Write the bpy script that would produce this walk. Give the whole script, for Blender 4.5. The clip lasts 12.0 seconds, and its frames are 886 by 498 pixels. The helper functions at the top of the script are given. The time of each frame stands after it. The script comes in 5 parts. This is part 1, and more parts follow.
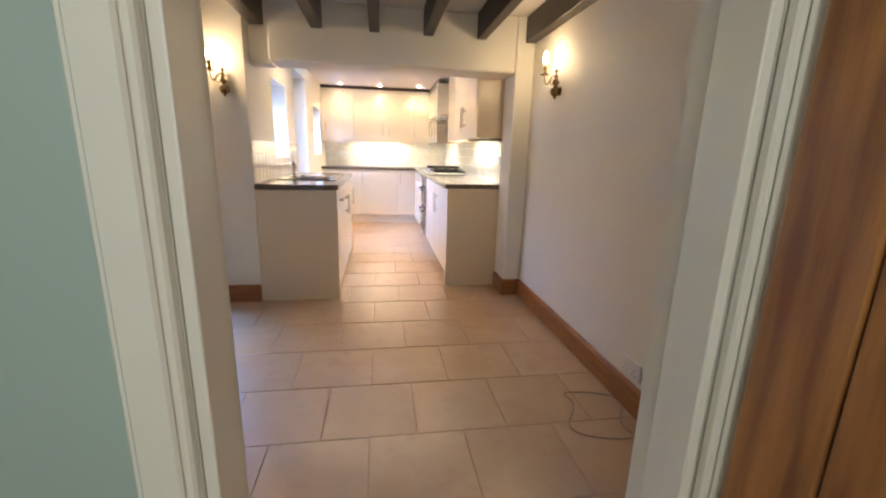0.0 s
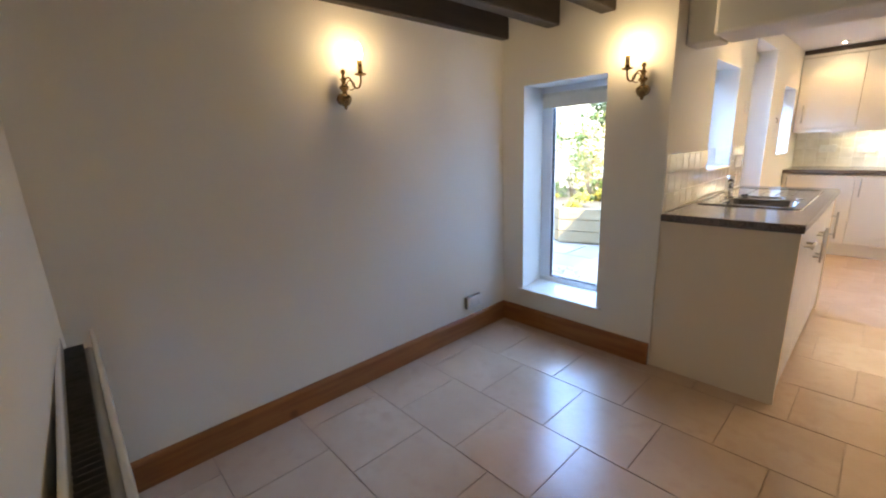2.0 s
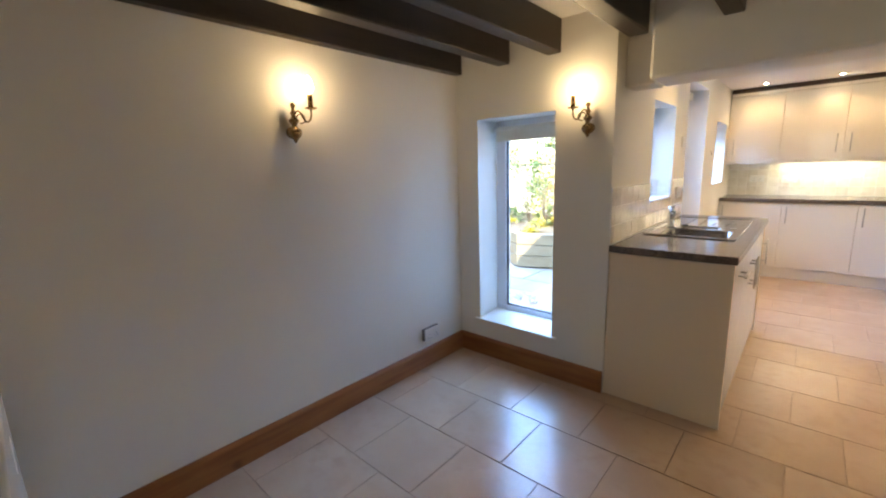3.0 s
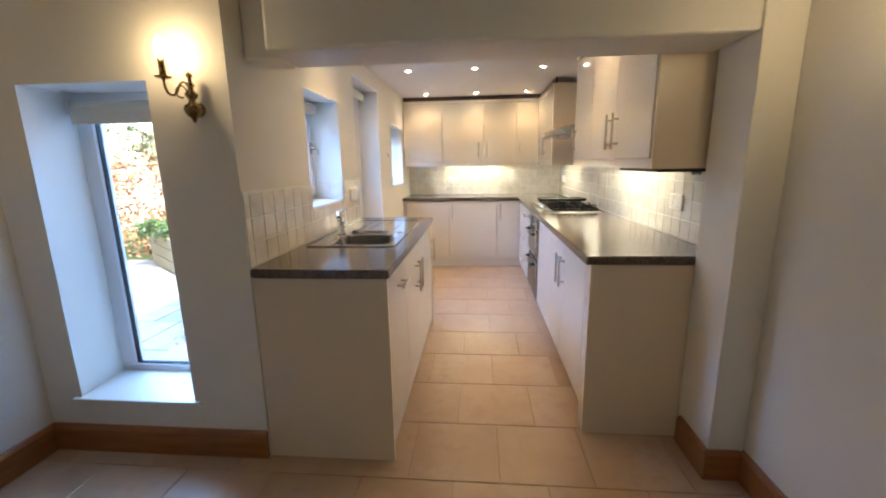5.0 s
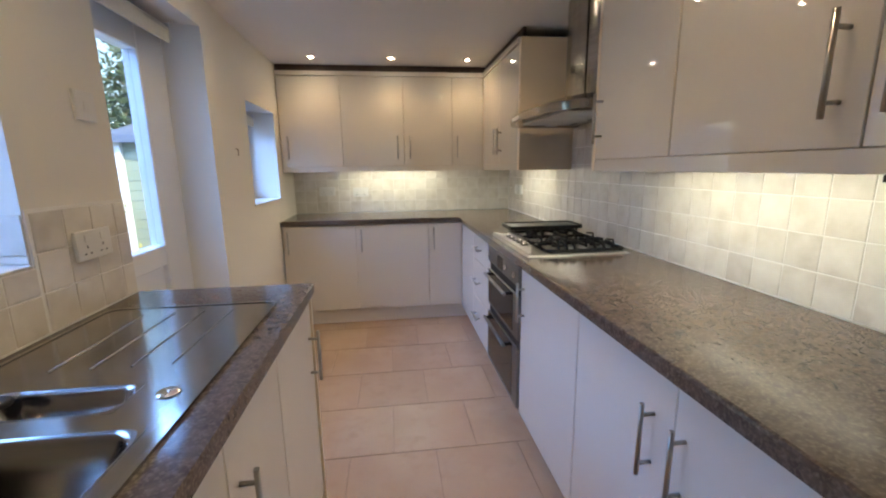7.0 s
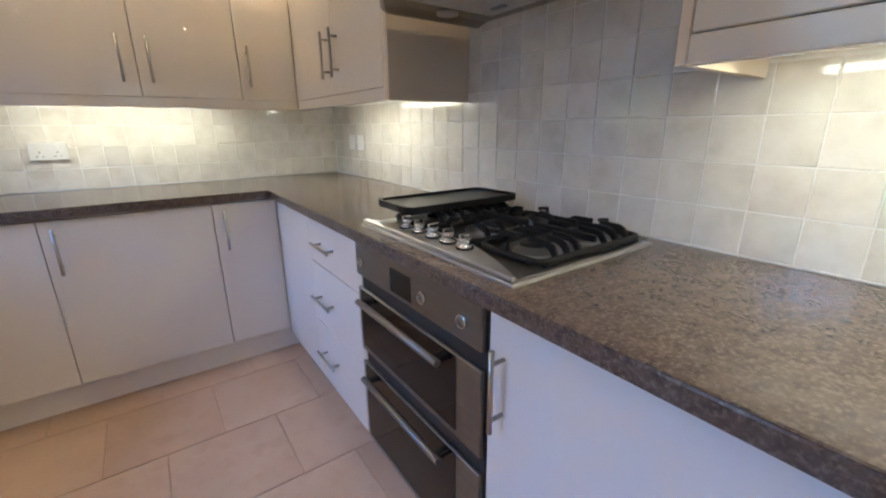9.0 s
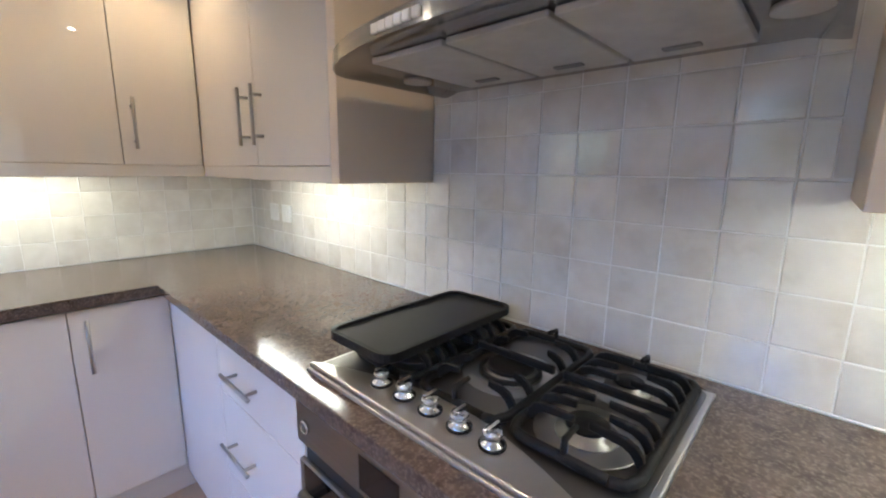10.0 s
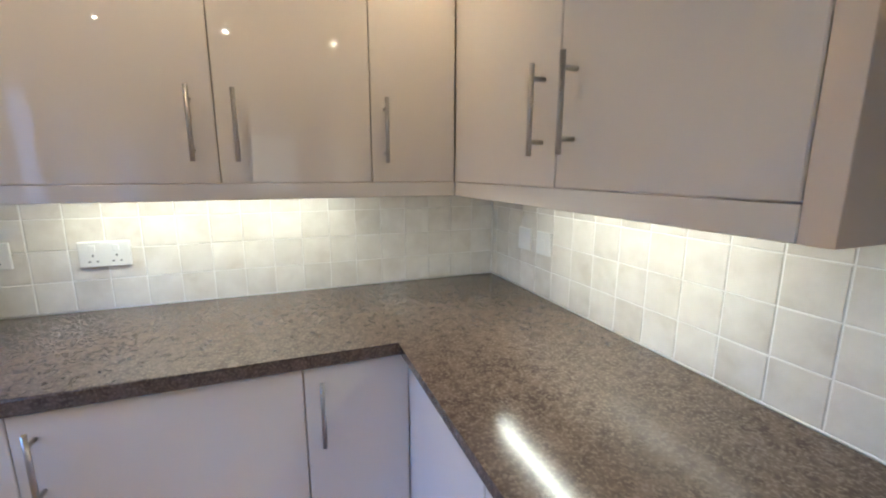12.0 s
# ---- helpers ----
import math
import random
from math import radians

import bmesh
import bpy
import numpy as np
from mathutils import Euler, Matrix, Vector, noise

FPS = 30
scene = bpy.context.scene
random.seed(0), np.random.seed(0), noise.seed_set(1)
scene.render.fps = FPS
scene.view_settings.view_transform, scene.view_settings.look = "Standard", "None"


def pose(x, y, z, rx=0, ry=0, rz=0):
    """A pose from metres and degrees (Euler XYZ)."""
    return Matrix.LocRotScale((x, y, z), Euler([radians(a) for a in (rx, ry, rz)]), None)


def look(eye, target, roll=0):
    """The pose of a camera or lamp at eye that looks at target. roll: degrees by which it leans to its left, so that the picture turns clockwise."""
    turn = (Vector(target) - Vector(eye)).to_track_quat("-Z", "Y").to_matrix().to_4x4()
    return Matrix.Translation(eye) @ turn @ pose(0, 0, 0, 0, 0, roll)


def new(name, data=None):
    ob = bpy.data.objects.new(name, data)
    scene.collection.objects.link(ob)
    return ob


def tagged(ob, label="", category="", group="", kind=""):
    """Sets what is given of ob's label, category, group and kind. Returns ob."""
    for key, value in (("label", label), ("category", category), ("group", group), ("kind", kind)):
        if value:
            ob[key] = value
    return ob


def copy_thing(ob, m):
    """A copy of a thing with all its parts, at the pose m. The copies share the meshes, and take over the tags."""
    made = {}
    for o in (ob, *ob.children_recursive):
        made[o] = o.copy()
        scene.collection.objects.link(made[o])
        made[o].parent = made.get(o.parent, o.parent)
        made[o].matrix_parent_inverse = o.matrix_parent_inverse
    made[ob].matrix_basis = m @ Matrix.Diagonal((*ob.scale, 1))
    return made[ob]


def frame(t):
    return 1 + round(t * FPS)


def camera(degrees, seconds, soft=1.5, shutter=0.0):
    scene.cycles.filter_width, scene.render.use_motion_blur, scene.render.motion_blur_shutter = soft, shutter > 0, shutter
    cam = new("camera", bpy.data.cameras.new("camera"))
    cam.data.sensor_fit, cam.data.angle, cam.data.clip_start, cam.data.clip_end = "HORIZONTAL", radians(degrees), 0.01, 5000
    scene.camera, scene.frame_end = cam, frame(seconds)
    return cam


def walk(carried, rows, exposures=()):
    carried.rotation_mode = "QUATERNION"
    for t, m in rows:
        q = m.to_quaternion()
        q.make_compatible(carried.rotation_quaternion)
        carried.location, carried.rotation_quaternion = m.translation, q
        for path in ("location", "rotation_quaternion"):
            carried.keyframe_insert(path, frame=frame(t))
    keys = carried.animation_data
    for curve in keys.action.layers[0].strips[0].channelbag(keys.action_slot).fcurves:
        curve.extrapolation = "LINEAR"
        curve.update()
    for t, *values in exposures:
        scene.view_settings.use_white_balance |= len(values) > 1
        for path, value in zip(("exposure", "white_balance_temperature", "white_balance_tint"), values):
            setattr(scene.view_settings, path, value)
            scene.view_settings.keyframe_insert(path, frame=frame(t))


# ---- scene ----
cam = camera(94.5, 12.0, soft=2.1)
PATH = [
    (0, (0.918, -3.217, 1.173), (1.220, -1.293, 0.713), 1.5),
    (0.5, (0.970, -2.872, 1.150), (0.752, -0.917, 0.774), 0.1),
    (1, (0.924, -2.595, 1.164), (0.334, -0.721, 0.791), -0.3),
    (1.5, (0.846, -2.38, 1.229), (-0.174, -0.736, 0.722), -1.4),
    (2, (0.813, -2.371, 1.312), (-0.616, -1.057, 0.829), -2.4),
    (2.5, (0.813, -2.362, 1.372), (-0.694, -1.105, 0.987), -2.2),
    (3, (0.821, -2.315, 1.367), (-0.491, -0.856, 0.981), -1.9),
    (3.5, (0.883, -2.238, 1.374), (-0.047, -0.516, 0.967), -1.4),
    (5.5, (0.973, -1.233, 1.332), (0.889, 0.722, 0.919), -0.7),
    (6, (0.914, -0.768, 1.339), (0.873, 1.185, 0.912), -0.4),
    (6.5, (0.918, -0.301, 1.319), (0.975, 1.65, 0.885), -0.8),
    (7, (0.896, 0.169, 1.321), (1.141, 2.115, 0.933), -0.8),
    (7.5, (0.955, 0.57, 1.29), (1.373, 2.478, 0.859), -1.6),
    (9.3, (0.999, 1.572, 1.203), (2.230, 3.048, 0.655), 0.4),
    (9.5, (1.031, 1.665, 1.212), (2.331, 3.098, 0.706), 0.7),
    (10, (1.106, 1.837, 1.337), (2.549, 3.17, 0.964), 0.8),
    (10.5, (1.12, 1.904, 1.492), (2.686, 3.122, 1.239), 1.5),
    (11, (1.088, 1.984, 1.513), (2.636, 3.223, 1.252), 1.4),
    (11.5, (1.108, 2.196, 1.439), (2.406, 3.681, 1.105), 1.0),
    (12, (1.192, 2.544, 1.381), (1.897, 4.378, 1.007), 0.1),
]
walk(cam, [(t, look(eye, target, roll)) for t, eye, target, roll in PATH],
     [(0, 3.6, 7600, 11), (0.5, 3.5, 7400, 10), (1.5, 3.15, 7900, 8), (2.5, 3.1, 7900, 6), (3.5, 3.0, 7600, 6), (5.5, 2.6, 7300, 5),
      (6.5, 2.1, 6700, 6), (7.5, 1.95, 6800, 5), (9.5, 2.2, 6100, 7), (10.5, 2.55, 5900, 8), (12, 2.15, 5900, 6)])

# ---- world, sun and lamps ----
world = bpy.data.worlds.new("world")
scene.world = world
world.use_nodes = True
wn = world.node_tree
sky = wn.nodes.new("ShaderNodeTexSky")
sky.sky_type, sky.sun_disc = "NISHITA", False
sky.sun_elevation, sky.sun_rotation = radians(42), radians(130)
wn.links.new(sky.outputs[0], wn.nodes["Background"].inputs[0])
wn.nodes["Background"].inputs[1].default_value = 0.11


def lamp(name, kind, m, watts, colour, size=0.1, size_y=None, spot=None, shadow_soft=None):
    d = bpy.data.lights.new(name, kind)
    d.energy, d.color = watts, colour
    if kind == "AREA":
        d.shape, d.size = ("RECTANGLE", size) if size_y else ("DISK", size)
        if size_y:
            d.size_y = size_y
    elif kind == "SUN":
        d.angle = radians(0.5)
    else:
        d.shadow_soft_size = size
    if kind == "SPOT":
        d.spot_size, d.spot_blend = radians(spot), 0.6
    ob = new(name, d)
    ob.matrix_world = m
    return ob


WARM = (1.0, 0.66, 0.34)
HALOGEN = (1.0, 0.68, 0.38)
COOL = (1.0, 0.985, 0.80)
DAY = (0.13, 0.34, 1.0)
lamp("sun", "SUN", look((6, -5, 7), (0, 0, 0)), 2.0, (1.0, 0.95, 0.86))
# daylight from the sky above each opening
lamp("sky_dining_window", "AREA", look((-0.2, 3.4, 3.3), (-0.2, 0.0, 3.2)), 70, (0.20, 0.42, 1.0), 1.8, 1.8)
lamp("sky_kitchen_windows", "AREA", look((-3.0, 2.1, 3.6), (0.0, 2.1, 1.1)), 150, (0.20, 0.41, 1.0), 5.2, 2.2)
SCONCES = [(-1.09, -1.26, 1.56, 90), (-0.132, 0.0, 1.56, 0), (2.09, -0.515, 1.58, -90)]
DOWNLIGHTS = [(x, y) for y in (1.03, 2.31, 3.60) for x in (0.335, 0.94, 1.54)]
for x, y in DOWNLIGHTS:
    lamp("downlight_beam", "SPOT", look((x, y, 2.155), (x, y, 0)), 1.9, HALOGEN, 0.03, spot=128)
# added fill lamp inside the windowless hall, brightens the doorway and dining room
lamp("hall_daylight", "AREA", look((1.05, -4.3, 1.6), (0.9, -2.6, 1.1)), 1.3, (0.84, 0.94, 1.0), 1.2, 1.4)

# ---- materials ----


def rgb(c):
    return (c[0], c[1], c[2], 1)


def surface(name, base, second=None, rough=0.5, metal=0.0, scale=8.0, stretch=(1, 1, 1), bump=0.0, bump_scale=120.0,
            coat=0.0, island=0.0, detail=6.0, fine=None, fine_scale=90.0, rough_var=0.06, sharp=(0.35, 0.65)):
    """A procedural surface: two scales of colour change, gloss change and fine relief."""
    m = bpy.data.materials.new(name)
    m.use_nodes = True
    nt = m.node_tree
    n, l = nt.nodes, nt.links
    b = n["Principled BSDF"]
    b.inputs["Metallic"].default_value = metal
    b.inputs["Coat Weight"].default_value = coat
    b.inputs["Coat Roughness"].default_value = 0.03
    tc = n.new("ShaderNodeTexCoord")
    mp = n.new("ShaderNodeMapping")
    mp.inputs["Scale"].default_value = stretch
    l.new(tc.outputs["Object"], mp.inputs[0])
    noise1 = n.new("ShaderNodeTexNoise")
    noise1.inputs["Scale"].default_value, noise1.inputs["Detail"].default_value = scale, detail
    info = n.new("ShaderNodeObjectInfo")
    off = n.new("ShaderNodeVectorMath")
    off.operation = "MULTIPLY_ADD"
    comb = n.new("ShaderNodeCombineXYZ")
    for i in range(3):
        l.new(info.outputs["Random"], comb.inputs[i])
    l.new(comb.outputs[0], off.inputs[0])
    off.inputs[1].default_value = (31.0, 17.0, 53.0)
    l.new(mp.outputs[0], off.inputs[2])
    l.new(off.outputs[0], noise1.inputs["Vector"])
    ramp = n.new("ShaderNodeValToRGB")
    ramp.color_ramp.elements[0].position, ramp.color_ramp.elements[1].position = sharp
    ramp.color_ramp.elements[0].color = rgb(base)
    ramp.color_ramp.elements[1].color = rgb(second or base)
    l.new(noise1.outputs[0], ramp.inputs[0])
    colour = ramp.outputs[0]
    if fine:
        noise2 = n.new("ShaderNodeTexNoise")
        noise2.inputs["Scale"].default_value, noise2.inputs["Detail"].default_value = fine_scale, 3
        l.new(off.outputs[0], noise2.inputs["Vector"])
        r2 = n.new("ShaderNodeValToRGB")
        r2.color_ramp.elements[0].position, r2.color_ramp.elements[1].position = 0.47, 0.72
        l.new(noise2.outputs[0], r2.inputs[0])
        mix = n.new("ShaderNodeMix")
        mix.data_type = "RGBA"
        l.new(r2.outputs[0], mix.inputs[0])
        l.new(colour, mix.inputs[6])
        mix.inputs[7].default_value = rgb(fine)
        colour = mix.outputs[2]
    if island:
        hsv = n.new("ShaderNodeHueSaturation")
        mr = n.new("ShaderNodeMapRange")
        mr.inputs["To Min"].default_value, mr.inputs["To Max"].default_value = 1 - island, 1 + island
        l.new(info.outputs["Random"], mr.inputs[0])
        l.new(mr.outputs[0], hsv.inputs["Value"])
        l.new(colour, hsv.inputs["Color"])
        colour = hsv.outputs[0]
    l.new(colour, b.inputs["Base Color"])
    rr = n.new("ShaderNodeMapRange")
    rr.inputs["To Min"].default_value, rr.inputs["To Max"].default_value = max(0.02, rough - rough_var), rough + rough_var
    l.new(noise1.outputs[0], rr.inputs[0])
    l.new(rr.outputs[0], b.inputs["Roughness"])
    if bump:
        noise3 = n.new("ShaderNodeTexNoise")
        noise3.inputs["Scale"].default_value, noise3.inputs["Detail"].default_value = bump_scale, 4
        l.new(mp.outputs[0], noise3.inputs["Vector"])
        bp = n.new("ShaderNodeBump")
        bp.inputs["Strength"].default_value, bp.inputs["Distance"].default_value = bump, 0.004
        l.new(noise3.outputs[0], bp.inputs["Height"])
        l.new(bp.outputs[0], b.inputs["Normal"])
    return m


def glowing(name, colour, strength):
    m = bpy.data.materials.new(name)
    m.use_nodes = True
    b = m.node_tree.nodes["Principled BSDF"]
    b.inputs["Base Color"].default_value = rgb(colour)
    b.inputs["Emission Color"].default_value = rgb(colour)
    b.inputs["Emission Strength"].default_value = strength
    return m


def knotty(name, base, second, rough, axis):
    """Pine: long grain along one axis with dark round knots."""
    stretch = [9.0, 9.0, 9.0]
    stretch[axis] = 0.8
    m = surface(name, base, second, rough, scale=4.0, stretch=stretch, bump=0.15, bump_scale=30, coat=0.2)
    nt = m.node_tree
    n, l = nt.nodes, nt.links
    b = n["Principled BSDF"]
    tc = n.new("ShaderNodeTexCoord")
    v = n.new("ShaderNodeTexVoronoi")
    v.inputs["Scale"].default_value = 3.6
    l.new(tc.outputs["Object"], v.inputs["Vector"])
    r = n.new("ShaderNodeValToRGB")
    r.color_ramp.elements[0].position, r.color_ramp.elements[1].position = 0.03, 0.14
    r.color_ramp.elements[0].color, r.color_ramp.elements[1].color = (1, 1, 1, 1), (0, 0, 0, 1)
    l.new(v.outputs["Distance"], r.inputs[0])
    mix = n.new("ShaderNodeMix")
    mix.data_type = "RGBA"
    l.new(r.outputs[0], mix.inputs[0])
    l.new(b.inputs["Base Color"].links[0].from_socket, mix.inputs[6])
    mix.inputs[7].default_value = rgb([c * 0.22 for c in base])
    l.new(mix.outputs[2], b.inputs["Base Color"])
    return m


M = {}
M["paint"] = surface("cream_wall_paint", (0.80, 0.765, 0.69), (0.785, 0.75, 0.675), 0.6, scale=1.4, sharp=(0.1, 0.9), bump=0.10, bump_scale=60)
M["ceiling"] = surface("white_ceiling_paint", (0.80, 0.79, 0.77), (0.77, 0.76, 0.74), 0.7, scale=1.5, bump=0.1, bump_scale=70)
M["hall_paint"] = surface("pale_green_paint", (0.38, 0.48, 0.45), (0.37, 0.47, 0.44), 0.55, scale=2, sharp=(0.1, 0.9), bump=0.06)
M["trim"] = surface("satin_white_paint", (0.80, 0.77, 0.70), (0.79, 0.76, 0.69), 0.30, scale=3, sharp=(0.1, 0.9), bump=0.02)
M["floor"] = surface("beige_stone_tile", (0.52, 0.365, 0.25), (0.57, 0.41, 0.29), 0.26, scale=3.5, bump=0.015, bump_scale=8,
                     island=0.035, fine=(0.51, 0.355, 0.245), fine_scale=14, rough_var=0.02)
M["grout"] = surface("brown_floor_grout", (0.43, 0.30, 0.205), (0.48, 0.34, 0.24), 0.85, scale=20, bump=0.3)
M["wall_tile"] = surface("cream_tumbled_tile", (0.83, 0.79, 0.72), (0.65, 0.595, 0.515), 0.13, coat=0.8, scale=9, bump=0.25, bump_scale=18,
                         island=0.055, fine=(0.77, 0.725, 0.65), fine_scale=20, sharp=(0.33, 0.72))
M["wall_grout"] = surface("pale_wall_grout", (0.88, 0.86, 0.82), (0.84, 0.82, 0.77), 0.8, scale=20)
M["gloss"] = surface("cream_gloss_door", (0.70, 0.645, 0.555), (0.695, 0.64, 0.55), 0.024, scale=1.2, coat=0.35, rough_var=0.002)
M["gloss_low"] = surface("cream_satin_door", (0.76, 0.71, 0.64), (0.74, 0.69, 0.62), 0.24, scale=1.2, rough_var=0.03)
M["carcass"] = surface("cream_cabinet_board", (0.74, 0.615, 0.46), (0.73, 0.605, 0.45), 0.30, scale=1.2, rough_var=0.04)
M["dark_gap"] = surface("dark_brown_board", (0.035, 0.018, 0.012), (0.05, 0.025, 0.016), 0.5, scale=6)
M["worktop"] = surface("brown_mottled_laminate", (0.068, 0.047, 0.039), (0.122, 0.090, 0.073), 0.15, scale=42, detail=8,
                       fine=(0.19, 0.152, 0.122), fine_scale=150, bump=0.004, bump_scale=90, rough_var=0.01)
M["steel"] = surface("brushed_steel", (0.36, 0.35, 0.34), (0.30, 0.29, 0.285), 0.16, 1.0, scale=5, stretch=(1, 1, 14), rough_var=0.03)
M["steel_dark"] = surface("oven_steel", (0.27, 0.262, 0.255), (0.24, 0.235, 0.23), 0.40, 1.0, scale=6, stretch=(1, 1, 14), rough_var=0.03)
M["hob_steel"] = surface("satin_hob_steel", (0.62, 0.61, 0.60), (0.54, 0.53, 0.52), 0.36, 1.0, scale=5, rough_var=0.05)
M["chrome"] = surface("polished_chrome", (0.75, 0.75, 0.76), (0.7, 0.7, 0.7), 0.08, 1.0, scale=10, rough_var=0.03)
M["handle"] = surface("satin_nickel", (0.50, 0.47, 0.43), (0.44, 0.42, 0.38), 0.3, 1.0, scale=20)
M["iron"] = surface("black_cast_iron", (0.008, 0.008, 0.009), (0.014, 0.014, 0.014), 0.5, scale=30, bump=0.4, bump_scale=200)
M["black_glass"] = surface("black_oven_glass", (0.008, 0.007, 0.007), (0.012, 0.01, 0.01), 0.06, scale=3, coat=0.0, rough_var=0.02)
M["griddle"] = surface("grey_griddle_plate", (0.010, 0.010, 0.011), (0.014, 0.014, 0.015), 0.36, scale=8)
M["filter"] = surface("pale_filter_mesh", (0.62, 0.60, 0.57), (0.56, 0.54, 0.51), 0.5, 0.4, scale=20, bump=0.3, bump_scale=400)
for k in ("griddle", "iron", "black_glass"):
    M[k].node_tree.nodes["Principled BSDF"].inputs["Specular IOR Level"].default_value = 0.22
M["beam"] = surface("dark_stained_beam", (0.013, 0.008, 0.006), (0.028, 0.017, 0.012), 0.42, scale=3, stretch=(8, 0.7, 8), bump=0.4, bump_scale=18)
M["pine_x"] = knotty("stained_pine_along_x", (0.26, 0.090, 0.024), (0.35, 0.135, 0.038), 0.35, 0)
M["pine_y"] = knotty("stained_pine_along_y", (0.26, 0.090, 0.024), (0.35, 0.135, 0.038), 0.35, 1)
M["pine_z"] = knotty("stripped_pine_along_z", (0.48, 0.20, 0.060), (0.24, 0.085, 0.028), 0.42, 2)
M["brass"] = surface("aged_brass", (0.34, 0.24, 0.12), (0.22, 0.15, 0.08), 0.26, 1.0, scale=25)
M["plastic"] = surface("white_plastic", (0.78, 0.77, 0.74), (0.76, 0.75, 0.72), 0.3, scale=5, rough_var=0.03)
M["upvc"] = surface("white_window_plastic", (0.80, 0.81, 0.82), (0.78, 0.79, 0.80), 0.25, scale=3, rough_var=0.03)
M["seal"] = surface("black_rubber_seal", (0.02, 0.02, 0.022), (0.03, 0.03, 0.03), 0.6, scale=20)
M["red"] = surface("red_switch_plastic", (0.5, 0.03, 0.03), (0.45, 0.02, 0.02), 0.3, scale=20)
M["blind"] = surface("cream_blind_cloth", (0.70, 0.68, 0.60), (0.66, 0.64, 0.56), 0.8, scale=40, bump=0.3, bump_scale=300)
M["radiator"] = surface("white_radiator_enamel", (0.78, 0.76, 0.72), (0.75, 0.73, 0.69), 0.25, scale=4)
M["rad_inside"] = surface("grey_radiator_fins", (0.22, 0.21, 0.20), (0.16, 0.15, 0.14), 0.5, scale=30)
M["bulb"] = glowing("lit_candle_bulb", (1.0, 0.84, 0.60), 6.5)
M["lens"] = glowing("lit_downlight_lens", (1.0, 0.86, 0.66), 60)
M["tube"] = glowing("lit_tube", (1.0, 0.98, 0.86), 4)
M["slab"] = surface("sandstone_paving", (0.42, 0.37, 0.30), (0.34, 0.31, 0.27), 0.75, scale=5, bump=0.5, bump_scale=40, island=0.12)
M["soil"] = surface("soil_and_gravel", (0.10, 0.08, 0.055), (0.20, 0.17, 0.12), 0.95, scale=6, bump=0.8, bump_scale=60)
M["grass"] = surface("lawn_ground", (0.05, 0.09, 0.025), (0.09, 0.13, 0.04), 0.9, scale=3, bump=0.8, bump_scale=50)
M["sleeper"] = surface("pale_weathered_sleeper", (0.26, 0.20, 0.12), (0.34, 0.28, 0.18), 0.8, scale=5, stretch=(1, 1, 6), bump=0.5, bump_scale=30)
M["leaf"] = surface("mid_green_leaf", (0.05, 0.10, 0.022), (0.10, 0.17, 0.04), 0.5, scale=3)
M["leaf_dark"] = surface("dark_conifer_leaf", (0.020, 0.050, 0.022), (0.045, 0.085, 0.035), 0.6, scale=2)
M["leaf_yellow"] = surface("yellow_leaf", (0.40, 0.32, 0.03), (0.22, 0.24, 0.04), 0.5, scale=3)
M["leaf_red"] = surface("russet_leaf", (0.32, 0.10, 0.05), (0.40, 0.22, 0.10), 0.5, scale=3)
M["petal"] = surface("russet_petal", (0.32, 0.07, 0.05), (0.40, 0.22, 0.16), 0.5, scale=3)
M["petal_white"] = surface("white_and_lilac_petal", (0.75, 0.72, 0.78), (0.35, 0.30, 0.65), 0.5, scale=30)
M["bark"] = surface("grey_bark", (0.14, 0.11, 0.085), (0.22, 0.18, 0.14), 0.85, scale=12, bump=0.6, bump_scale=40)
M["fence"] = surface("pale_fence_board", (0.55, 0.50, 0.42), (0.45, 0.40, 0.33), 0.8, scale=3, stretch=(1, 1, 0.3), bump=0.3)
M["render"] = surface("white_garden_wall_render", (0.78, 0.76, 0.72), (0.68, 0.66, 0.62), 0.85, scale=2, bump=0.4, bump_scale=30)
M["shed"] = surface("sage_green_boarding", (0.26, 0.31, 0.22), (0.30, 0.35, 0.26), 0.6, scale=4)
M["slate"] = surface("blue_grey_felt_roof", (0.10, 0.13, 0.19), (0.13, 0.16, 0.22), 0.7, scale=8, bump=0.4)
M["pot"] = surface("dark_glazed_pot", (0.04, 0.05, 0.06), (0.06, 0.08, 0.09), 0.3, scale=8)
M["terracotta"] = surface("terracotta", (0.42, 0.15, 0.07), (0.36, 0.13, 0.06), 0.7, scale=8)
M["cable"] = surface("grey_cable", (0.30, 0.22, 0.17), (0.26, 0.19, 0.15), 0.5, scale=20)

glass = bpy.data.materials.new("window_glass")
glass.use_nodes = True
_b = glass.node_tree.nodes["Principled BSDF"]
_b.inputs["Base Color"].default_value = (0.96, 0.98, 0.98, 1)
_b.inputs["Transmission Weight"].default_value = 1
_b.inputs["Roughness"].default_value = 0.0
_b.inputs["IOR"].default_value = 1.45
M["glass"] = glass

# ---- mesh helpers ----


def box(bm, x0, x1, y0, y1, z0, z1, bevel=0.0, segs=1):
    vs = [bm.verts.new((x, y, z)) for x in (x0, x1) for y in (y0, y1) for z in (z0, z1)]
    fs = [bm.faces.new([vs[i] for i in q]) for q in ((0, 1, 3, 2), (4, 6, 7, 5), (0, 4, 5, 1), (2, 3, 7, 6), (0, 2, 6, 4), (1, 5, 7, 3))]
    if bevel:
        es = list({e for f in fs for e in f.edges})
        bmesh.ops.bevel(bm, geom=es, offset=bevel, segments=segs, affect="EDGES", profile=0.5)
    return bm


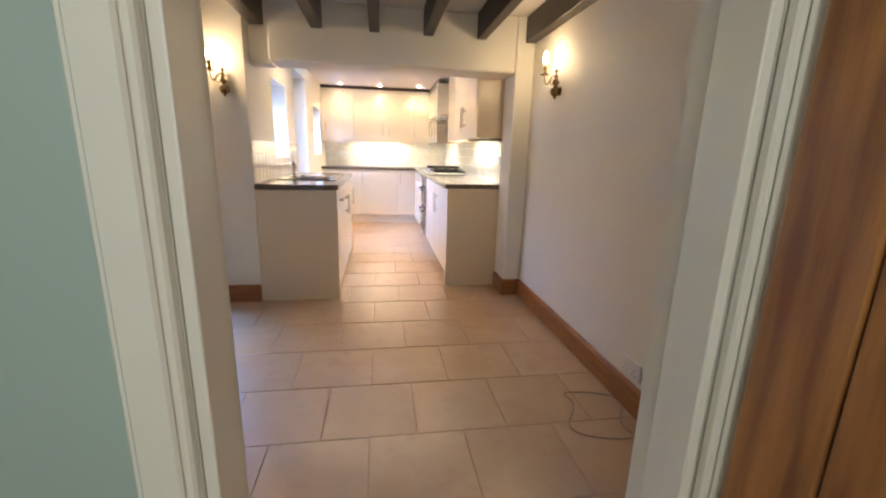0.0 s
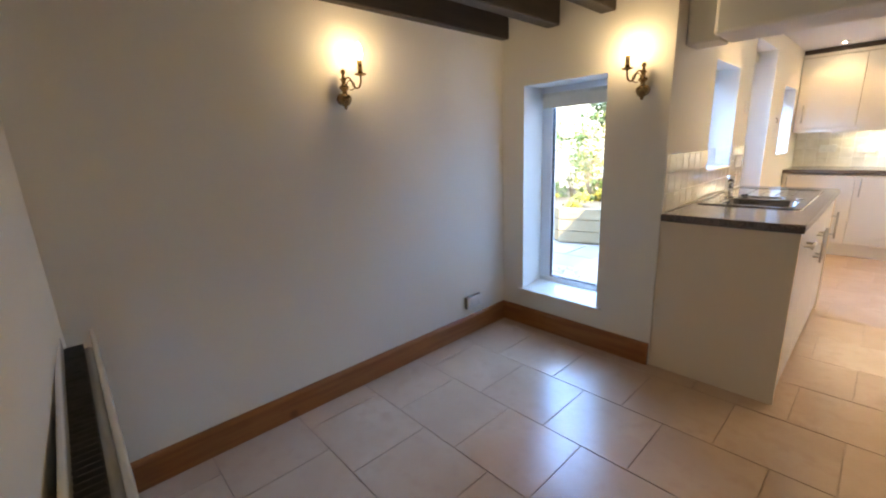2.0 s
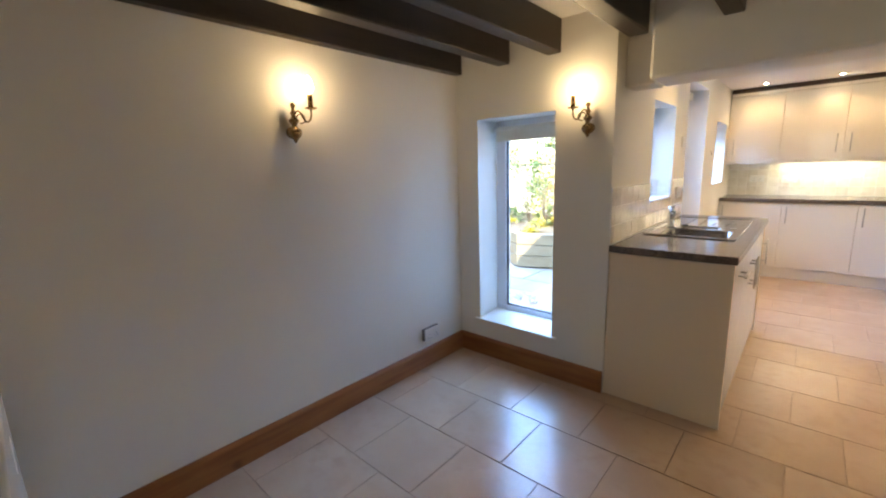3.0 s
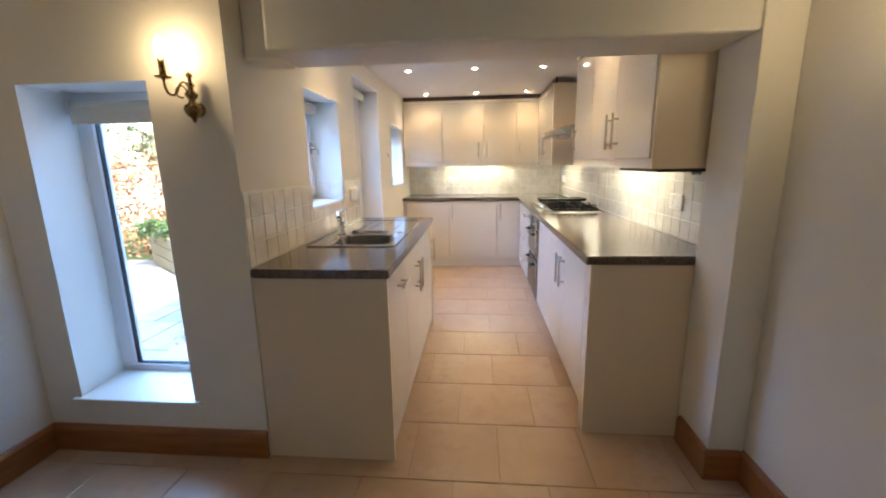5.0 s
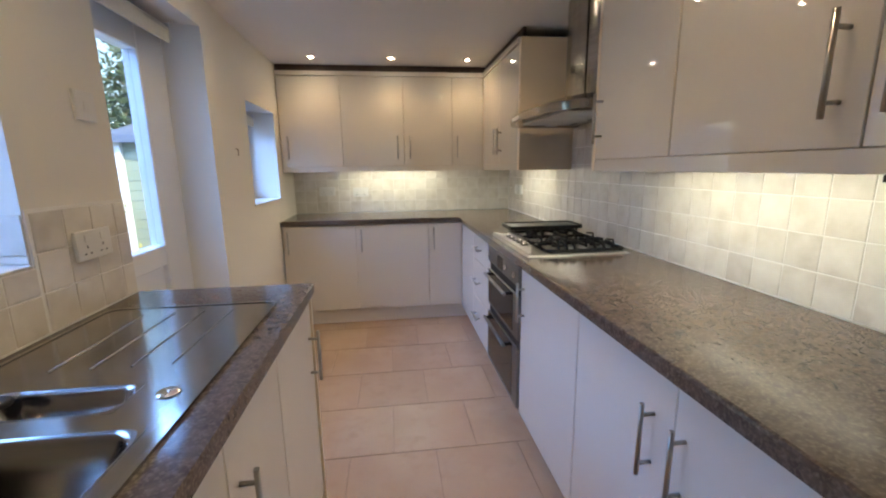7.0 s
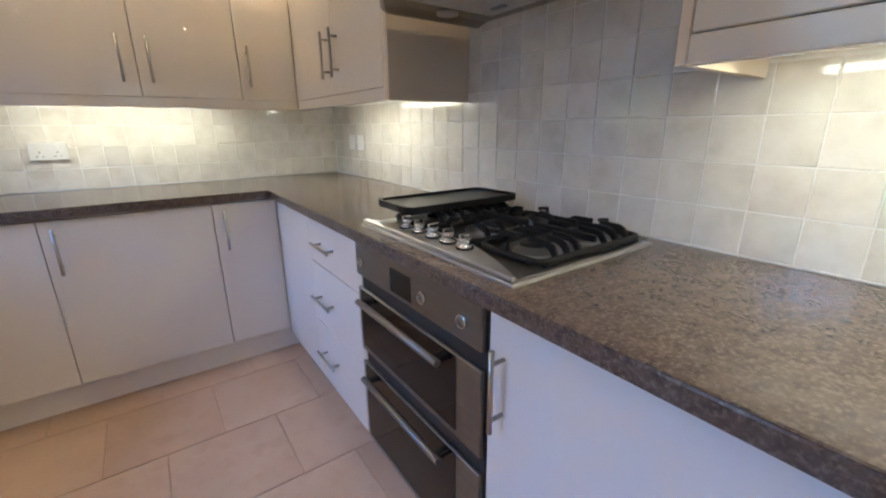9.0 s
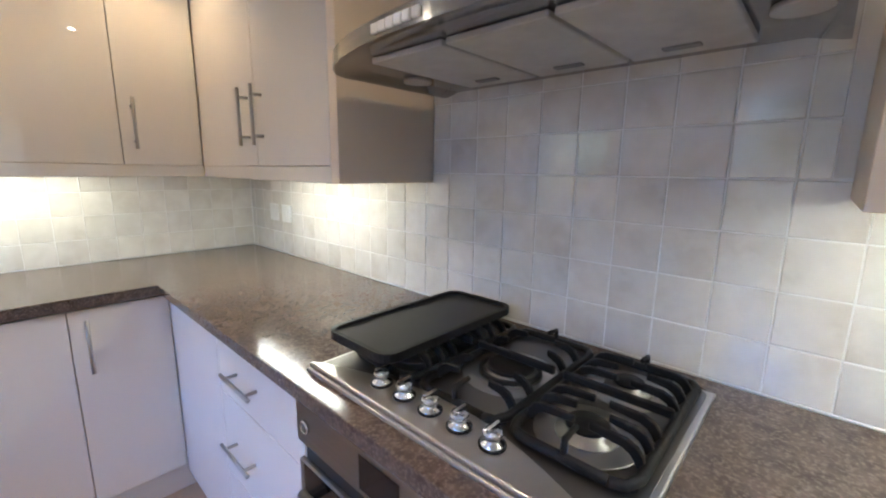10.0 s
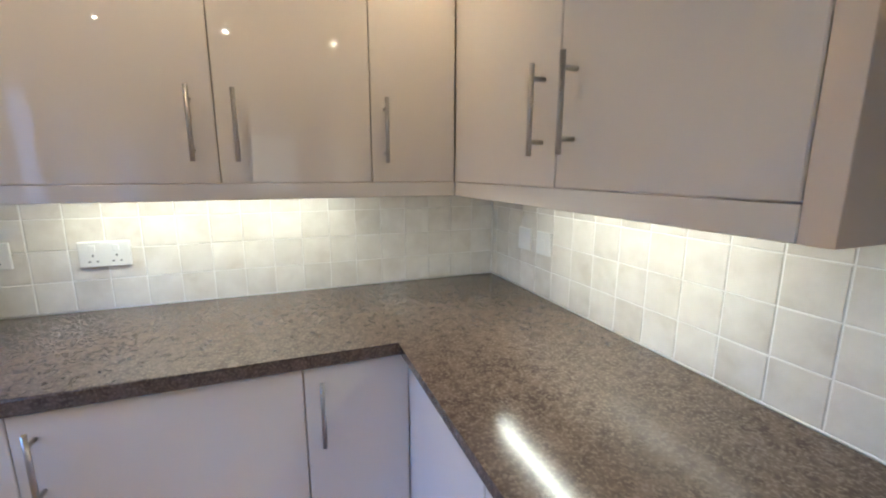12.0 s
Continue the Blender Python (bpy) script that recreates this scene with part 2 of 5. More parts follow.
def tube(bm, path, r, n=10, r_end=None):
    """A round bar along points, capped."""
    pts = [Vector(p) for p in path]
    rings = []
    for i, p in enumerate(pts):
        d = (pts[min(i + 1, len(pts) - 1)] - pts[max(i - 1, 0)]).normalized()
        a = d.orthogonal().normalized() if i == 0 else (side - d * side.dot(d)).normalized()
        side = a
        c = d.cross(a)
        rr = r if r_end is None else r + (r_end - r) * i / (len(pts) - 1)
        rings.append([bm.verts.new(p + rr * (math.cos(t) * a + math.sin(t) * c)) for t in [2 * math.pi * k / n for k in range(n)]])
    for u, v in zip(rings, rings[1:]):
        for k in range(n):
            f = bm.faces.new((u[k], u[(k + 1) % n], v[(k + 1) % n], v[k]))
            f.smooth = True
    bm.faces.new(rings[0][::-1])
    bm.faces.new(rings[-1])
    return bm


def lathe(bm, profile, n=20, at=(0, 0, 0), axis="z"):
    """Turn a profile of (radius, height) about an axis."""
    rings = []
    for r, h in profile:
        ring = []
        for k in range(n):
            t = 2 * math.pi * k / n
            p = (r * math.cos(t), r * math.sin(t), h)
            if axis == "x":
                p = (h, p[0], p[1])
            elif axis == "y":
                p = (p[0], h, -p[1])
            ring.append(bm.verts.new(Vector(at) + Vector(p)))
        rings.append(ring)
    for u, v in zip(rings, rings[1:]):
        for k in range(n):
            f = bm.faces.new((u[k], u[(k + 1) % n], v[(k + 1) % n], v[k]))
            f.smooth = True
    if profile[0][0] > 1e-4:
        bm.faces.new(rings[0][::-1])
    if profile[-1][0] > 1e-4:
        bm.faces.new(rings[-1])
    return bm


def prism(bm, outline, z0, z1, bevel=0.0):
    """An outline of (x, y) points raised from z0 to z1."""
    a = [bm.verts.new((x, y, z0)) for x, y in outline]
    b = [bm.verts.new((x, y, z1)) for x, y in outline]
    n = len(outline)
    fs = [bm.faces.new(a[::-1]), bm.faces.new(b)]
    for i in range(n):
        fs.append(bm.faces.new((a[i], a[(i + 1) % n], b[(i + 1) % n], b[i])))
    if bevel:
        bmesh.ops.bevel(bm, geom=list(fs[1].edges), offset=bevel, segments=2, affect="EDGES", profile=0.5)
    return bm


def rounded(x0, x1, y0, y1, r, n=5):
    pts = []
    for cx, cy, a0 in ((x1 - r, y0 + r, -90), (x1 - r, y1 - r, 0), (x0 + r, y1 - r, 90), (x0 + r, y0 + r, 180)):
        pts += [(cx + r * math.cos(radians(a0 + 90 * k / n)), cy + r * math.sin(radians(a0 + 90 * k / n))) for k in range(n + 1)]
    return pts


def mesh_of(name, bm):
    bmesh.ops.recalc_face_normals(bm, faces=bm.faces)
    me = bpy.data.meshes.new(name)
    bm.to_mesh(me)
    bm.free()
    return me


def part(name, bm, material, parent=None, label=""):
    me = mesh_of(name, bm)
    me.materials.append(M[material])
    ob = new(name, me)
    ob.parent = parent
    return tagged(ob, label)


def thing(name, at, label, category, group="", turn=0):
    ob = new(name)
    ob.empty_display_size = 0.1
    ob.matrix_world = pose(*at, 0, 0, turn)
    return tagged(ob, label, category, group)


def solid(name, x0, x1, y0, y1, z0, z1, material, bevel=0.0, parent=None, kind="", label="", category=""):
    ob = part(name, box(bmesh.new(), x0, x1, y0, y1, z0, z1, bevel, 2 if bevel else 1), material, parent)
    return tagged(ob, label, category, "", kind)


def piece(me, name, parent, at, turn=(0, 0, 0)):
    ob = new(name, me)
    ob.parent = parent
    ob.matrix_basis = pose(*at, *turn)
    return ob


def holed(name, axis, inner, outer, ui, uo, zi, zo, holes, material):
    """A thick wall with openings. axis 'x' runs along x. ui and uo: cuts on the inner and outer face, with the same count; zi and zo likewise."""
    bm = bmesh.new()
    nu, nz = len(ui), len(zi)

    def vert(u, z, d):
        return bm.verts.new((u, d, z) if axis == "x" else (d, u, z))
    a = [[vert(ui[i], zi[j], inner) for j in range(nz)] for i in range(nu)]
    b = [[vert(uo[i], zo[j], outer) for j in range(nz)] for i in range(nu)]
    full = {(i, j) for i in range(nu - 1) for j in range(nz - 1)} - set(holes)
    for i, j in full:
        bm.faces.new((a[i][j], a[i + 1][j], a[i + 1][j + 1], a[i][j + 1]))
        bm.faces.new((b[i][j], b[i][j + 1], b[i + 1][j + 1], b[i + 1][j]))
        for di, dj, p, q in ((-1, 0, (i, j), (i, j + 1)), (1, 0, (i + 1, j), (i + 1, j + 1)), (0, -1, (i, j), (i + 1, j)), (0, 1, (i, j + 1), (i + 1, j + 1))):
            if (i + di, j + dj) not in full:
                bm.faces.new((a[p[0]][p[1]], a[q[0]][q[1]], b[q[0]][q[1]], b[p[0]][p[1]]))
    ob = part(name, bm, material)
    return tagged(ob, kind="structure")


# ---- structure ----
H_KITCHEN, H_DINING = 2.165, 2.14
floor = solid("floor", -1.35, 2.40, -5.0, 4.50, -0.12, -0.004, "grout", kind="structure")
wall_west = holed("wall_west", "y", 0.0, -0.36, [0.36, 0.72, 1.29, 1.68, 2.48, 3.05, 3.70, 4.50], [0.36, 0.64, 1.38, 1.66, 2.56, 3.02, 3.78, 4.50],
                  [-0.12, 0.0, 1.088, 1.765, 2.02, 2.30], [-0.12, 0.0, 1.08, 1.79, 2.06, 2.30],
                  [(1, 3 - 1), (3, 1), (3, 2), (3, 3), (5, 2)], "paint")
wall_garden = holed("wall_garden", "x", 0.0, 0.36, [-1.35, -0.91, -0.34, 0.0], [-1.35, -0.95, -0.34, 0.0],
                    [-0.12, 0.258, 1.678, 2.30], [-0.12, 0.25, 1.69, 2.30], [(1, 1)], "paint")
wall_dining_west = solid("wall_dining_west", -1.35, -1.09, -2.53, 0.0, -0.12, 2.30, "paint", kind="structure")
wall_far = solid("wall_far", 0.0, 2.09, 4.23, 4.50, -0.12, 2.30, "paint", kind="structure")
wall_east = solid("wall_east", 2.09, 2.39, -5.0, 4.50, -0.12, 2.30, "paint", kind="structure")
wall_entrance = holed("wall_entrance", "x", -2.53, -2.69, [-1.35, 0.67, 1.450, 2.09], [-1.35, 0.67, 1.450, 2.09], [0.0, 1.98, 2.30], [0.0, 1.98, 2.30], [(1, 0)], "paint")
nib = solid("wall_nib", 1.945, 2.088, 0.0, 0.268, 0.0, 2.165, "paint", 0.004, kind="structure")
lintel = bmesh.new()
box(lintel, 0.16, 1.943, 0.0, 0.30, 1.768, 2.165, 0.015, 2)
box(lintel, 0.002, 0.158, 0.13, 0.30, 1.765, 2.165, 0.012, 2)
tagged(part("lintel", lintel, "paint"), kind="structure")
solid("ceiling_kitchen", 0.0, 2.09, 0.30, 4.23, H_KITCHEN, 2.30, "ceiling", kind="structure")
solid("ceiling_dining", -1.09, 2.09, -2.53, 0.30, H_DINING + 0.025, 2.30, "ceiling", kind="structure")
solid("ceiling_hall", 0.10, 2.09, -5.0, -2.69, 2.20, 2.30, "ceiling", kind="structure")
solid("wall_hall_west", 0.02, 0.10, -5.0, -2.69, 0.0, 2.30, "hall_paint", kind="structure")
solid("wall_hall_skin", 0.10, 0.595, -2.70, -2.692, 0.0, 2.20, "hall_paint", kind="structure")
solid("wall_hall_end", 0.02, 2.39, -5.1, -5.0, -0.12, 2.30, "hall_paint", kind="structure")

wedge = tagged(part("wall_entrance_lining", prism(bmesh.new(), [(-1.089, -2.529), (0.655, -2.529), (-1.089, -2.458)], 0.0, 2.165), "paint"), kind="structure")

# skirting boards


def skirting(name, along, a, b, face, out, material):
    """A chamfered board from a to b on a wall face; out is +1 or -1."""
    bm = bmesh.new()
    prof = [(0, 0), (0.020, 0), (0.020, 0.115), (0.014, 0.128), (0.008, 0.135), (0, 0.135)]
    ends = []
    for u in (a, b):
        ends.append([bm.verts.new((u, face + out * d, z) if along == "x" else (face + out * d, u, z)) for d, z in prof])
    for i in range(6):
        bm.faces.new((ends[0][i], ends[0][(i + 1) % 6], ends[1][(i + 1) % 6], ends[1][i]))
    bm.faces.new(ends[0])
    bm.faces.new(ends[1][::-1])
    return tagged(part(name, bm, material), kind="structure")


skirting("baseboard", "y", -2.53, 0.0, -1.089, 1, "pine_y")
skirting("baseboard", "x", -1.069, -0.002, -0.001, -1, "pine_x")
skirting("baseboard", "y", -2.53, -0.001, 2.089, -1, "pine_y")
skirting("baseboard", "x", 1.924, 2.068, -0.001, -1, "pine_x")
skirting("baseboard", "y", -0.001, 0.235, 1.944, -1, "pine_y")
skirting("baseboard", "x", -1.069, 0.665, -2.529, 1, "pine_x")

# ceiling beams
for x1, w in ((-1.03, 0.058), (-0.65, 0.085), (-0.31, 0.085), (0.148, 0.095), (0.533, 0.078), (0.926, 0.070), (1.31, 0.072), (1.70, 0.066), (2.086, 0.078)):
    t = thing("ceiling_beam", (x1 - w / 2, -1.26, 1.985), "dark-stained timber joist across the dining room's white ceiling", "ceiling beam", "dining room ceiling beams")
    bm = box(bmesh.new(), -w / 2, w / 2, -1.265, 1.255, 0, 0.178, 0.006, 2)
    part("beam", bm, "beam", t)

# ---- doorway and hall ----
for x0, x1 in ((0.595, 0.67), (1.450, 1.510)):
    bm = bmesh.new()
    box(bm, x0, x1, -2.712, -2.692, 0, 2.05, 0.004)
    box(bm, x0 + 0.012, x1 - 0.012, -2.722, -2.712, 0, 2.04, 0.004)
    tagged(part("trim", bm, "trim"), kind="structure")
for x0, x1 in ((0.672, 0.690), (1.428, 1.448)):
    solid("trim", x0, x1, -2.692, -2.60, 0, 1.965, "trim", 0.003, kind="structure")
solid("trim", 0.585, 1.525, -2.712, -2.692, 2.051, 2.12, "trim", 0.004, kind="structure")

door = thing("door_1", (1.462, -2.735, 0.01), "knotty stripped pine ledged door, standing open into the hall", "door")
y = 0.0
for k in range(6):
    part("plank", box(bmesh.new(), 0.0, 0.028, y - 0.122, y, 0, 1.94, 0.005, 2), "pine_z", door)
    y -= 0.125
for z in (0.22, 0.95, 1.66):
    part("ledge", box(bmesh.new(), 0.0285, 0.052, -0.72, -0.03, z, z + 0.11, 0.004), "pine_z", door)
latch = thing("latch_keep", (0.618, -2.7225, 1.35), "black iron latch keep on the white door casing", "door latch")
bm = prism(bmesh.new(), [(-0.015, -0.004), (0.015, -0.004), (0.015, 0), (-0.015, 0)], -0.030, 0.06)
part("plate", bm, "iron", latch)
part("hook", tube(bmesh.new(), [(0, -0.004, -0.015), (0, -0.015, -0.010), (0, -0.017, 0.005), (0, -0.006, 0.010)], 0.004), "iron", latch)

# ---- windows and garden door ----


def window(name, y0, y1, z0, z1, x, split, label, opener=True):
    """A plastic casement in a wall that faces -x; y0..y1 and z0..z1 are the frame's outside."""
    root = new(name)
    root.location = (x, y0, z0)
    tagged(root, label, "window", kind="structure")
    w, h = y1 - y0, z1 - z0
    bm = bmesh.new()
    f = 0.055
    box(bm, -0.06, 0, 0, w, 0, f, 0.004)
    box(bm, -0.06, 0, 0, w, h - f, h, 0.004)
    box(bm, -0.06, 0, 0, f, f, h - f, 0.004)
    box(bm, -0.06, 0, w - f, w, f, h - f, 0.004)
    part("window_frame", bm, "upvc", root)
    g = f
    if opener:
        bm = bmesh.new()
        s = 0.062
        box(bm, -0.045, 0.016, f - .008, w - f + .008, f - .008, f + s, 0.005)
        box(bm, -0.045, 0.016, f - .008, w - f + .008, h - f - s, h - f + .008, 0.005)
        box(bm, -0.045, 0.016, f - .008, f + s, f + s, h - f - s, 0.005)
        box(bm, -0.045, 0.016, w - f - s, w - f + .008, f + s, h - f - s, 0.005)
        part("sash", bm, "upvc", root)
        g = f + s
        bm = bmesh.new()
        for a in ((g, w - g, g, g + .008), (g, w - g, h - g - .008, h - g), (g, g + .008, g + .008, h - g - .008), (w - g - .008, w - g, g + .008, h - g - .008)):
            box(bm, -0.027, -0.006, *a)
        part("seal", bm, "seal", root)
    p = part("pane", box(bmesh.new(), -0.032, -0.028, g, w - g, g, h - g), "glass", root)
    p.visible_shadow = False
    return root


def roller_blind(at, length, along, label):
    t = thing("roller_blind", at, label, "roller blind", "rolled-up blinds at the openings")
    bm = bmesh.new()
    if along == "y":
        lathe(bm, [(0.026, 0), (0.026, length)], 16, axis="y")
    else:
        lathe(bm, [(0.026, 0), (0.026, length)], 16, axis="x")
    part("roll", bm, "blind", t)
    bm = bmesh.new()
    if along == "y":
        box(bm, 0.020, 0.026, 0.004, length - .004, -0.060, 0, 0.002)
    else:
        box(bm, 0.004, length - .004, -0.026, -0.020, -0.075, 0, 0.002)
    part("hem", bm, "blind", t)
    for u in (-0.008, length):
        bm = bmesh.new()
        if along == "y":
            box(bm, -0.03, 0.03, u, u + 0.008, -0.03, 0.034, 0.002)
        else:
            box(bm, u, u + 0.008, -0.03, 0.03, -0.03, 0.034, 0.002)
        part("bracket", bm, "plastic", t)
    return t


w1 = window("window_1", 0.62, 1.39, 1.075, 1.80, -0.24, None, "white casement window above the sink, closed")
bm = bmesh.new()
box(bm, 0, 0.012, -0.016, 0.016, -0.045, 0.045, 0.004)
lathe(bm, [(0.013, 0.012), (0.013, 0.035)], 14, axis="x")
hnd = part("window_handle", bm, "chrome", w1, "chrome window handle")
hnd.location = (0.017, 0.68, 0.385)
lev = part("lever", tube(bmesh.new(), [(0.035, 0, 0), (0.040, 0.03, -0.02), (0.042, 0.055, -0.07), (0.040, 0.058, -0.135)], 0.0075), "chrome", hnd)
roller_blind((-0.19, 0.74, 1.735), 0.56, "y", "cream roller blind, rolled up, above the sink window")
solid("window_sill_1", -0.235, -0.002, 0.715, 1.31, 1.0885, 1.096, "plastic", 0.003, kind="structure")

w2 = window("window_2", 3.00, 3.80, 1.075, 1.80, -0.24, None, "white casement window beside the far cabinets")
solid("window_sill_2", -0.235, 0.012, 3.03, 3.72, 1.0885, 1.100, "plastic", 0.003, kind="structure")
roller_blind((-0.17, 3.09, 1.715), 0.58, "y", "cream roller blind, rolled up, above the far window")

w3 = new("window_3")
w3.location = (-0.96, 0.27, 0.25)
tagged(w3, "tall fixed window beside the dining room's wall lamp", "window", kind="structure")
bm = bmesh.new()
for a in ((0, 0.66, 0, 0.06), (0, 0.66, 1.39, 1.45)):
    box(bm, a[0], a[1], 0.0, 0.06, a[2], a[3], 0.005)
for a in ((0, 0.10), (0.60, 0.66)):
    box(bm, a[0], a[1], 0.0, 0.06, 0.06, 1.39, 0.005)
part("window_frame", bm, "upvc", w3)
bm = bmesh.new()
for a in ((0.10, 0.107, 0.06, 1.39), (0.593, 0.60, 0.06, 1.39), (0.107, 0.593, 0.06, 0.067)):
    box(bm, a[0], a[1], 0.010, 0.032, a[2], a[3])
part("seal", bm, "seal", w3)
p = part("pane", box(bmesh.new(), 0.107, 0.593, 0.028, 0.032, 0.067, 1.39), "glass", w3)
p.visible_shadow = False
roller_blind((-0.90, 0.225, 1.615), 0.53, "x", "cream roller blind, rolled up, in the tall dining window")
solid("window_sill_3", -0.945, -0.305, -0.018, 0.268, 0.2585, 0.275, "trim", 0.004, kind="structure")

d2 = new("door_2")
d2.location = (-0.22, 1.60, 0.01)
tagged(d2, "white plastic garden door with one tall glass panel, closed", "door", kind="structure")
bm = bmesh.new()
for a in ((0, 0.06, 0, 2.04), (0.94, 1.0, 0, 2.04), (0.06, 0.94, 1.98, 2.04)):
    box(bm, -0.07, 0, a[0], a[1], a[2], a[3], 0.004)
part("door_frame", bm, "upvc", d2)
bm = bmesh.new()
for a in ((0.065, 0.22, 0.02, 1.975), (0.70, 0.935, 0.02, 1.975), (0.22, 0.70, 1.85, 1.975), (0.22, 0.70, 0.02, 0.16), (0.22, 0.70, 0.86, 0.96)):
    box(bm, -0.055, 0.014, a[0], a[1], a[2], a[3], 0.005)
part("leaf", bm, "upvc", d2)
part("lower_panel", box(bmesh.new(), -0.04, -0.01, 0.22, 0.70, 0.16, 0.86, 0.004), "upvc", d2)
p = part("pane", box(bmesh.new(), -0.026, -0.022, 0.22, 0.70, 0.96, 1.85), "glass", d2)
p.visible_shadow = False
for z in (0.98, 1.80):
    part("hinge", lathe(bmesh.new(), [(0.016, -0.05), (0.016, 0.05)], 12, at=(0.022, 0.94, z)), "upvc", d2)
roller_blind((-0.15, 1.72, 1.985), 0.72, "y", "cream roller blind, rolled up, above the garden door")

# ---- fitted kitchen ----


def bar_handle(parent, at, length, out, vertical=True, r=0.006):
    """A round bar on two posts. out: unit direction away from the door."""
    o = Vector(out)
    a = Vector((0, 0, 1)) if vertical else (Vector((0, 1, 0)) if abs(o.x) > 0.5 else Vector((1, 0, 0)))
    bm = bmesh.new()
    c = Vector(at) + o * 0.034
    tube(bm, [c - a * length / 2, c + a * length / 2], r, 10)
    for s in (-1, 1):
        q = Vector(at) + a * s * (length / 2 - 0.03)
        tube(bm, [q, q + o * 0.034], r * 0.85, 8)
    return part("handle", bm, "handle", parent, "brushed nickel bar handle")


def door_front(name, parent, face, axis, sgn, u0, u1, z0, z1, material, hu=None, hz=None, hl=0.19, vertical=True):
    """A door or drawer front 18 mm thick on a cabinet; axis 'x': it faces along x."""
    g = 0.0015
    bm = bmesh.new()
    if axis == "x":
        box(bm, min(face, face - sgn * 0.018), max(face, face - sgn * 0.018), u0 + g, u1 - g, z0 + g, z1 - g, 0.002)
        out, at = (sgn, 0, 0), (face, hu, hz)
    else:
        box(bm, u0 + g, u1 - g, min(face, face - sgn * 0.018), max(face, face - sgn * 0.018), z0 + g, z1 - g, 0.002)
        out, at = (0, sgn, 0), (hu, face, hz)
    d = part(name, bm, material, parent)
    if hu is not None:
        bar_handle(d, at, hl, out, vertical)
    return d


def cabinet(name, x0, x1, y0, y1, z0, z1, material, label, group):
    """The carcass and its root, at world coordinates."""
    root = tagged(new(name), label, "kitchen cabinet", group)
    part("body", box(bmesh.new(), x0, x1, y0, y1, z0, z1, 0.001), material, root)
    return root


BASE, WALLG = "fitted base cabinets", "fitted wall cabinets"
ZB0, ZB1, ZT = 0.10, 0.868, 0.91
low = "gloss_low"
# sink side, doors face +x at x = 0.585
c = cabinet("appliance_cabinet", 0.004, 0.566, 0.026, 0.488, 0.0, ZB1, "carcass", "cream cabinet door over a built-in appliance, beside the end panel", BASE)
part("end_panel", box(bmesh.new(), 0.002, 0.592, 0.006, 0.024, 0.0, 0.868, 0.001), "carcass", c)
door_front("door", c, 0.585, "x", 1, 0.026, 0.488, 0.05, 0.862, low, 0.30, 0.765, 0.16, False)
c = cabinet("sink_cabinet", 0.004, 0.566, 0.490, 1.205, ZB0, 0.70, "carcass", "cream double-door cabinet under the steel sink", BASE)
door_front("door", c, 0.585, "x", 1, 0.490, 0.855, 0.05, 0.862, low, 0.805, 0.66)
door_front("door", c, 0.585, "x", 1, 0.855, 1.205, 0.05, 0.862, low, 0.905, 0.66)
c = cabinet("end_cabinet", 0.004, 0.566, 1.207, 1.652, ZB0, ZB1, "carcass", "cream single-door cabinet at the garden door end of the sink run", BASE)
door_front("door", c, 0.585, "x", 1, 1.207, 1.652, 0.05, 0.862, low, 1.60, 0.66)
part("end_panel", box(bmesh.new(), 0.002, 0.592, 1.654, 1.670, 0.0, 0.868, 0.001), "carcass", c)
solid("plinth", 0.50, 0.515, 0.49, 1.652, 0.0, 0.098, low, label="cream plinth under the sink cabinets", category="plinth")

# hob side, doors face -x at x = 1.50
c = cabinet("double_cabinet", 1.520, 2.086, 0.387, 1.385, ZB0, ZB1, "carcass", "cream double-door base cabinet under the brown worktop", BASE)
part("end_panel", box(bmesh.new(), 1.492, 1.9447, 0.2685, 0.290, 0.0, 0.868, 0.001), "carcass", c)
part("filler_panel", box(bmesh.new(), 1.500, 1.518, 0.292, 0.385, 0.0, 0.868, 0.001), low, c)
door_front("door", c, 1.500, "x", -1, 0.387, 0.910, ZB0, 0.862, low, 0.875, 0.675)
door_front("door", c, 1.500, "x", -1, 0.910, 1.385, ZB0, 0.862, low, 0.980, 0.675)
c = cabinet("single_cabinet", 1.520, 2.086, 1.387, 1.990, ZB0, ZB1, "carcass", "cream single-door base cabinet beside the oven", BASE)
door_front("door", c, 1.500, "x", -1, 1.387, 1.990, ZB0, 0.862, low, 1.945, 0.695)
c = cabinet("drawer_cabinet", 1.520, 2.086, 2.610, 3.130, ZB0, ZB1, "carcass", "cream three-drawer cabinet beside the oven", BASE)
door_front("drawer", c, 1.500, "x", -1, 2.610, 3.130, 0.665, 0.862, low, 2.925, 0.763, 0.19, False)
door_front("drawer", c, 1.500, "x", -1, 2.610, 3.130, 0.385, 0.665, low, 2.970, 0.520, 0.19, False)
door_front("drawer", c, 1.500, "x", -1, 2.610, 3.130, ZB0, 0.385, low, 2.970, 0.255, 0.19, False)
c = cabinet("corner_cabinet", 1.520, 2.086, 3.132, 4.226, ZB0, ZB1, "carcass", "cream corner cabinet with a blank front", BASE)
door_front("front_panel", c, 1.500, "x", -1, 3.132, 3.628, ZB0, 0.862, low)
solid("plinth", 1.560, 1.575, 0.292, 1.990, 0.0, 0.098, low, label="cream plinth under the hob side cabinets", category="plinth")
solid("plinth", 1.560, 1.575, 1.992, 3.68, 0.0, 0.098, low, label="cream plinth under the oven and drawers", category="plinth")
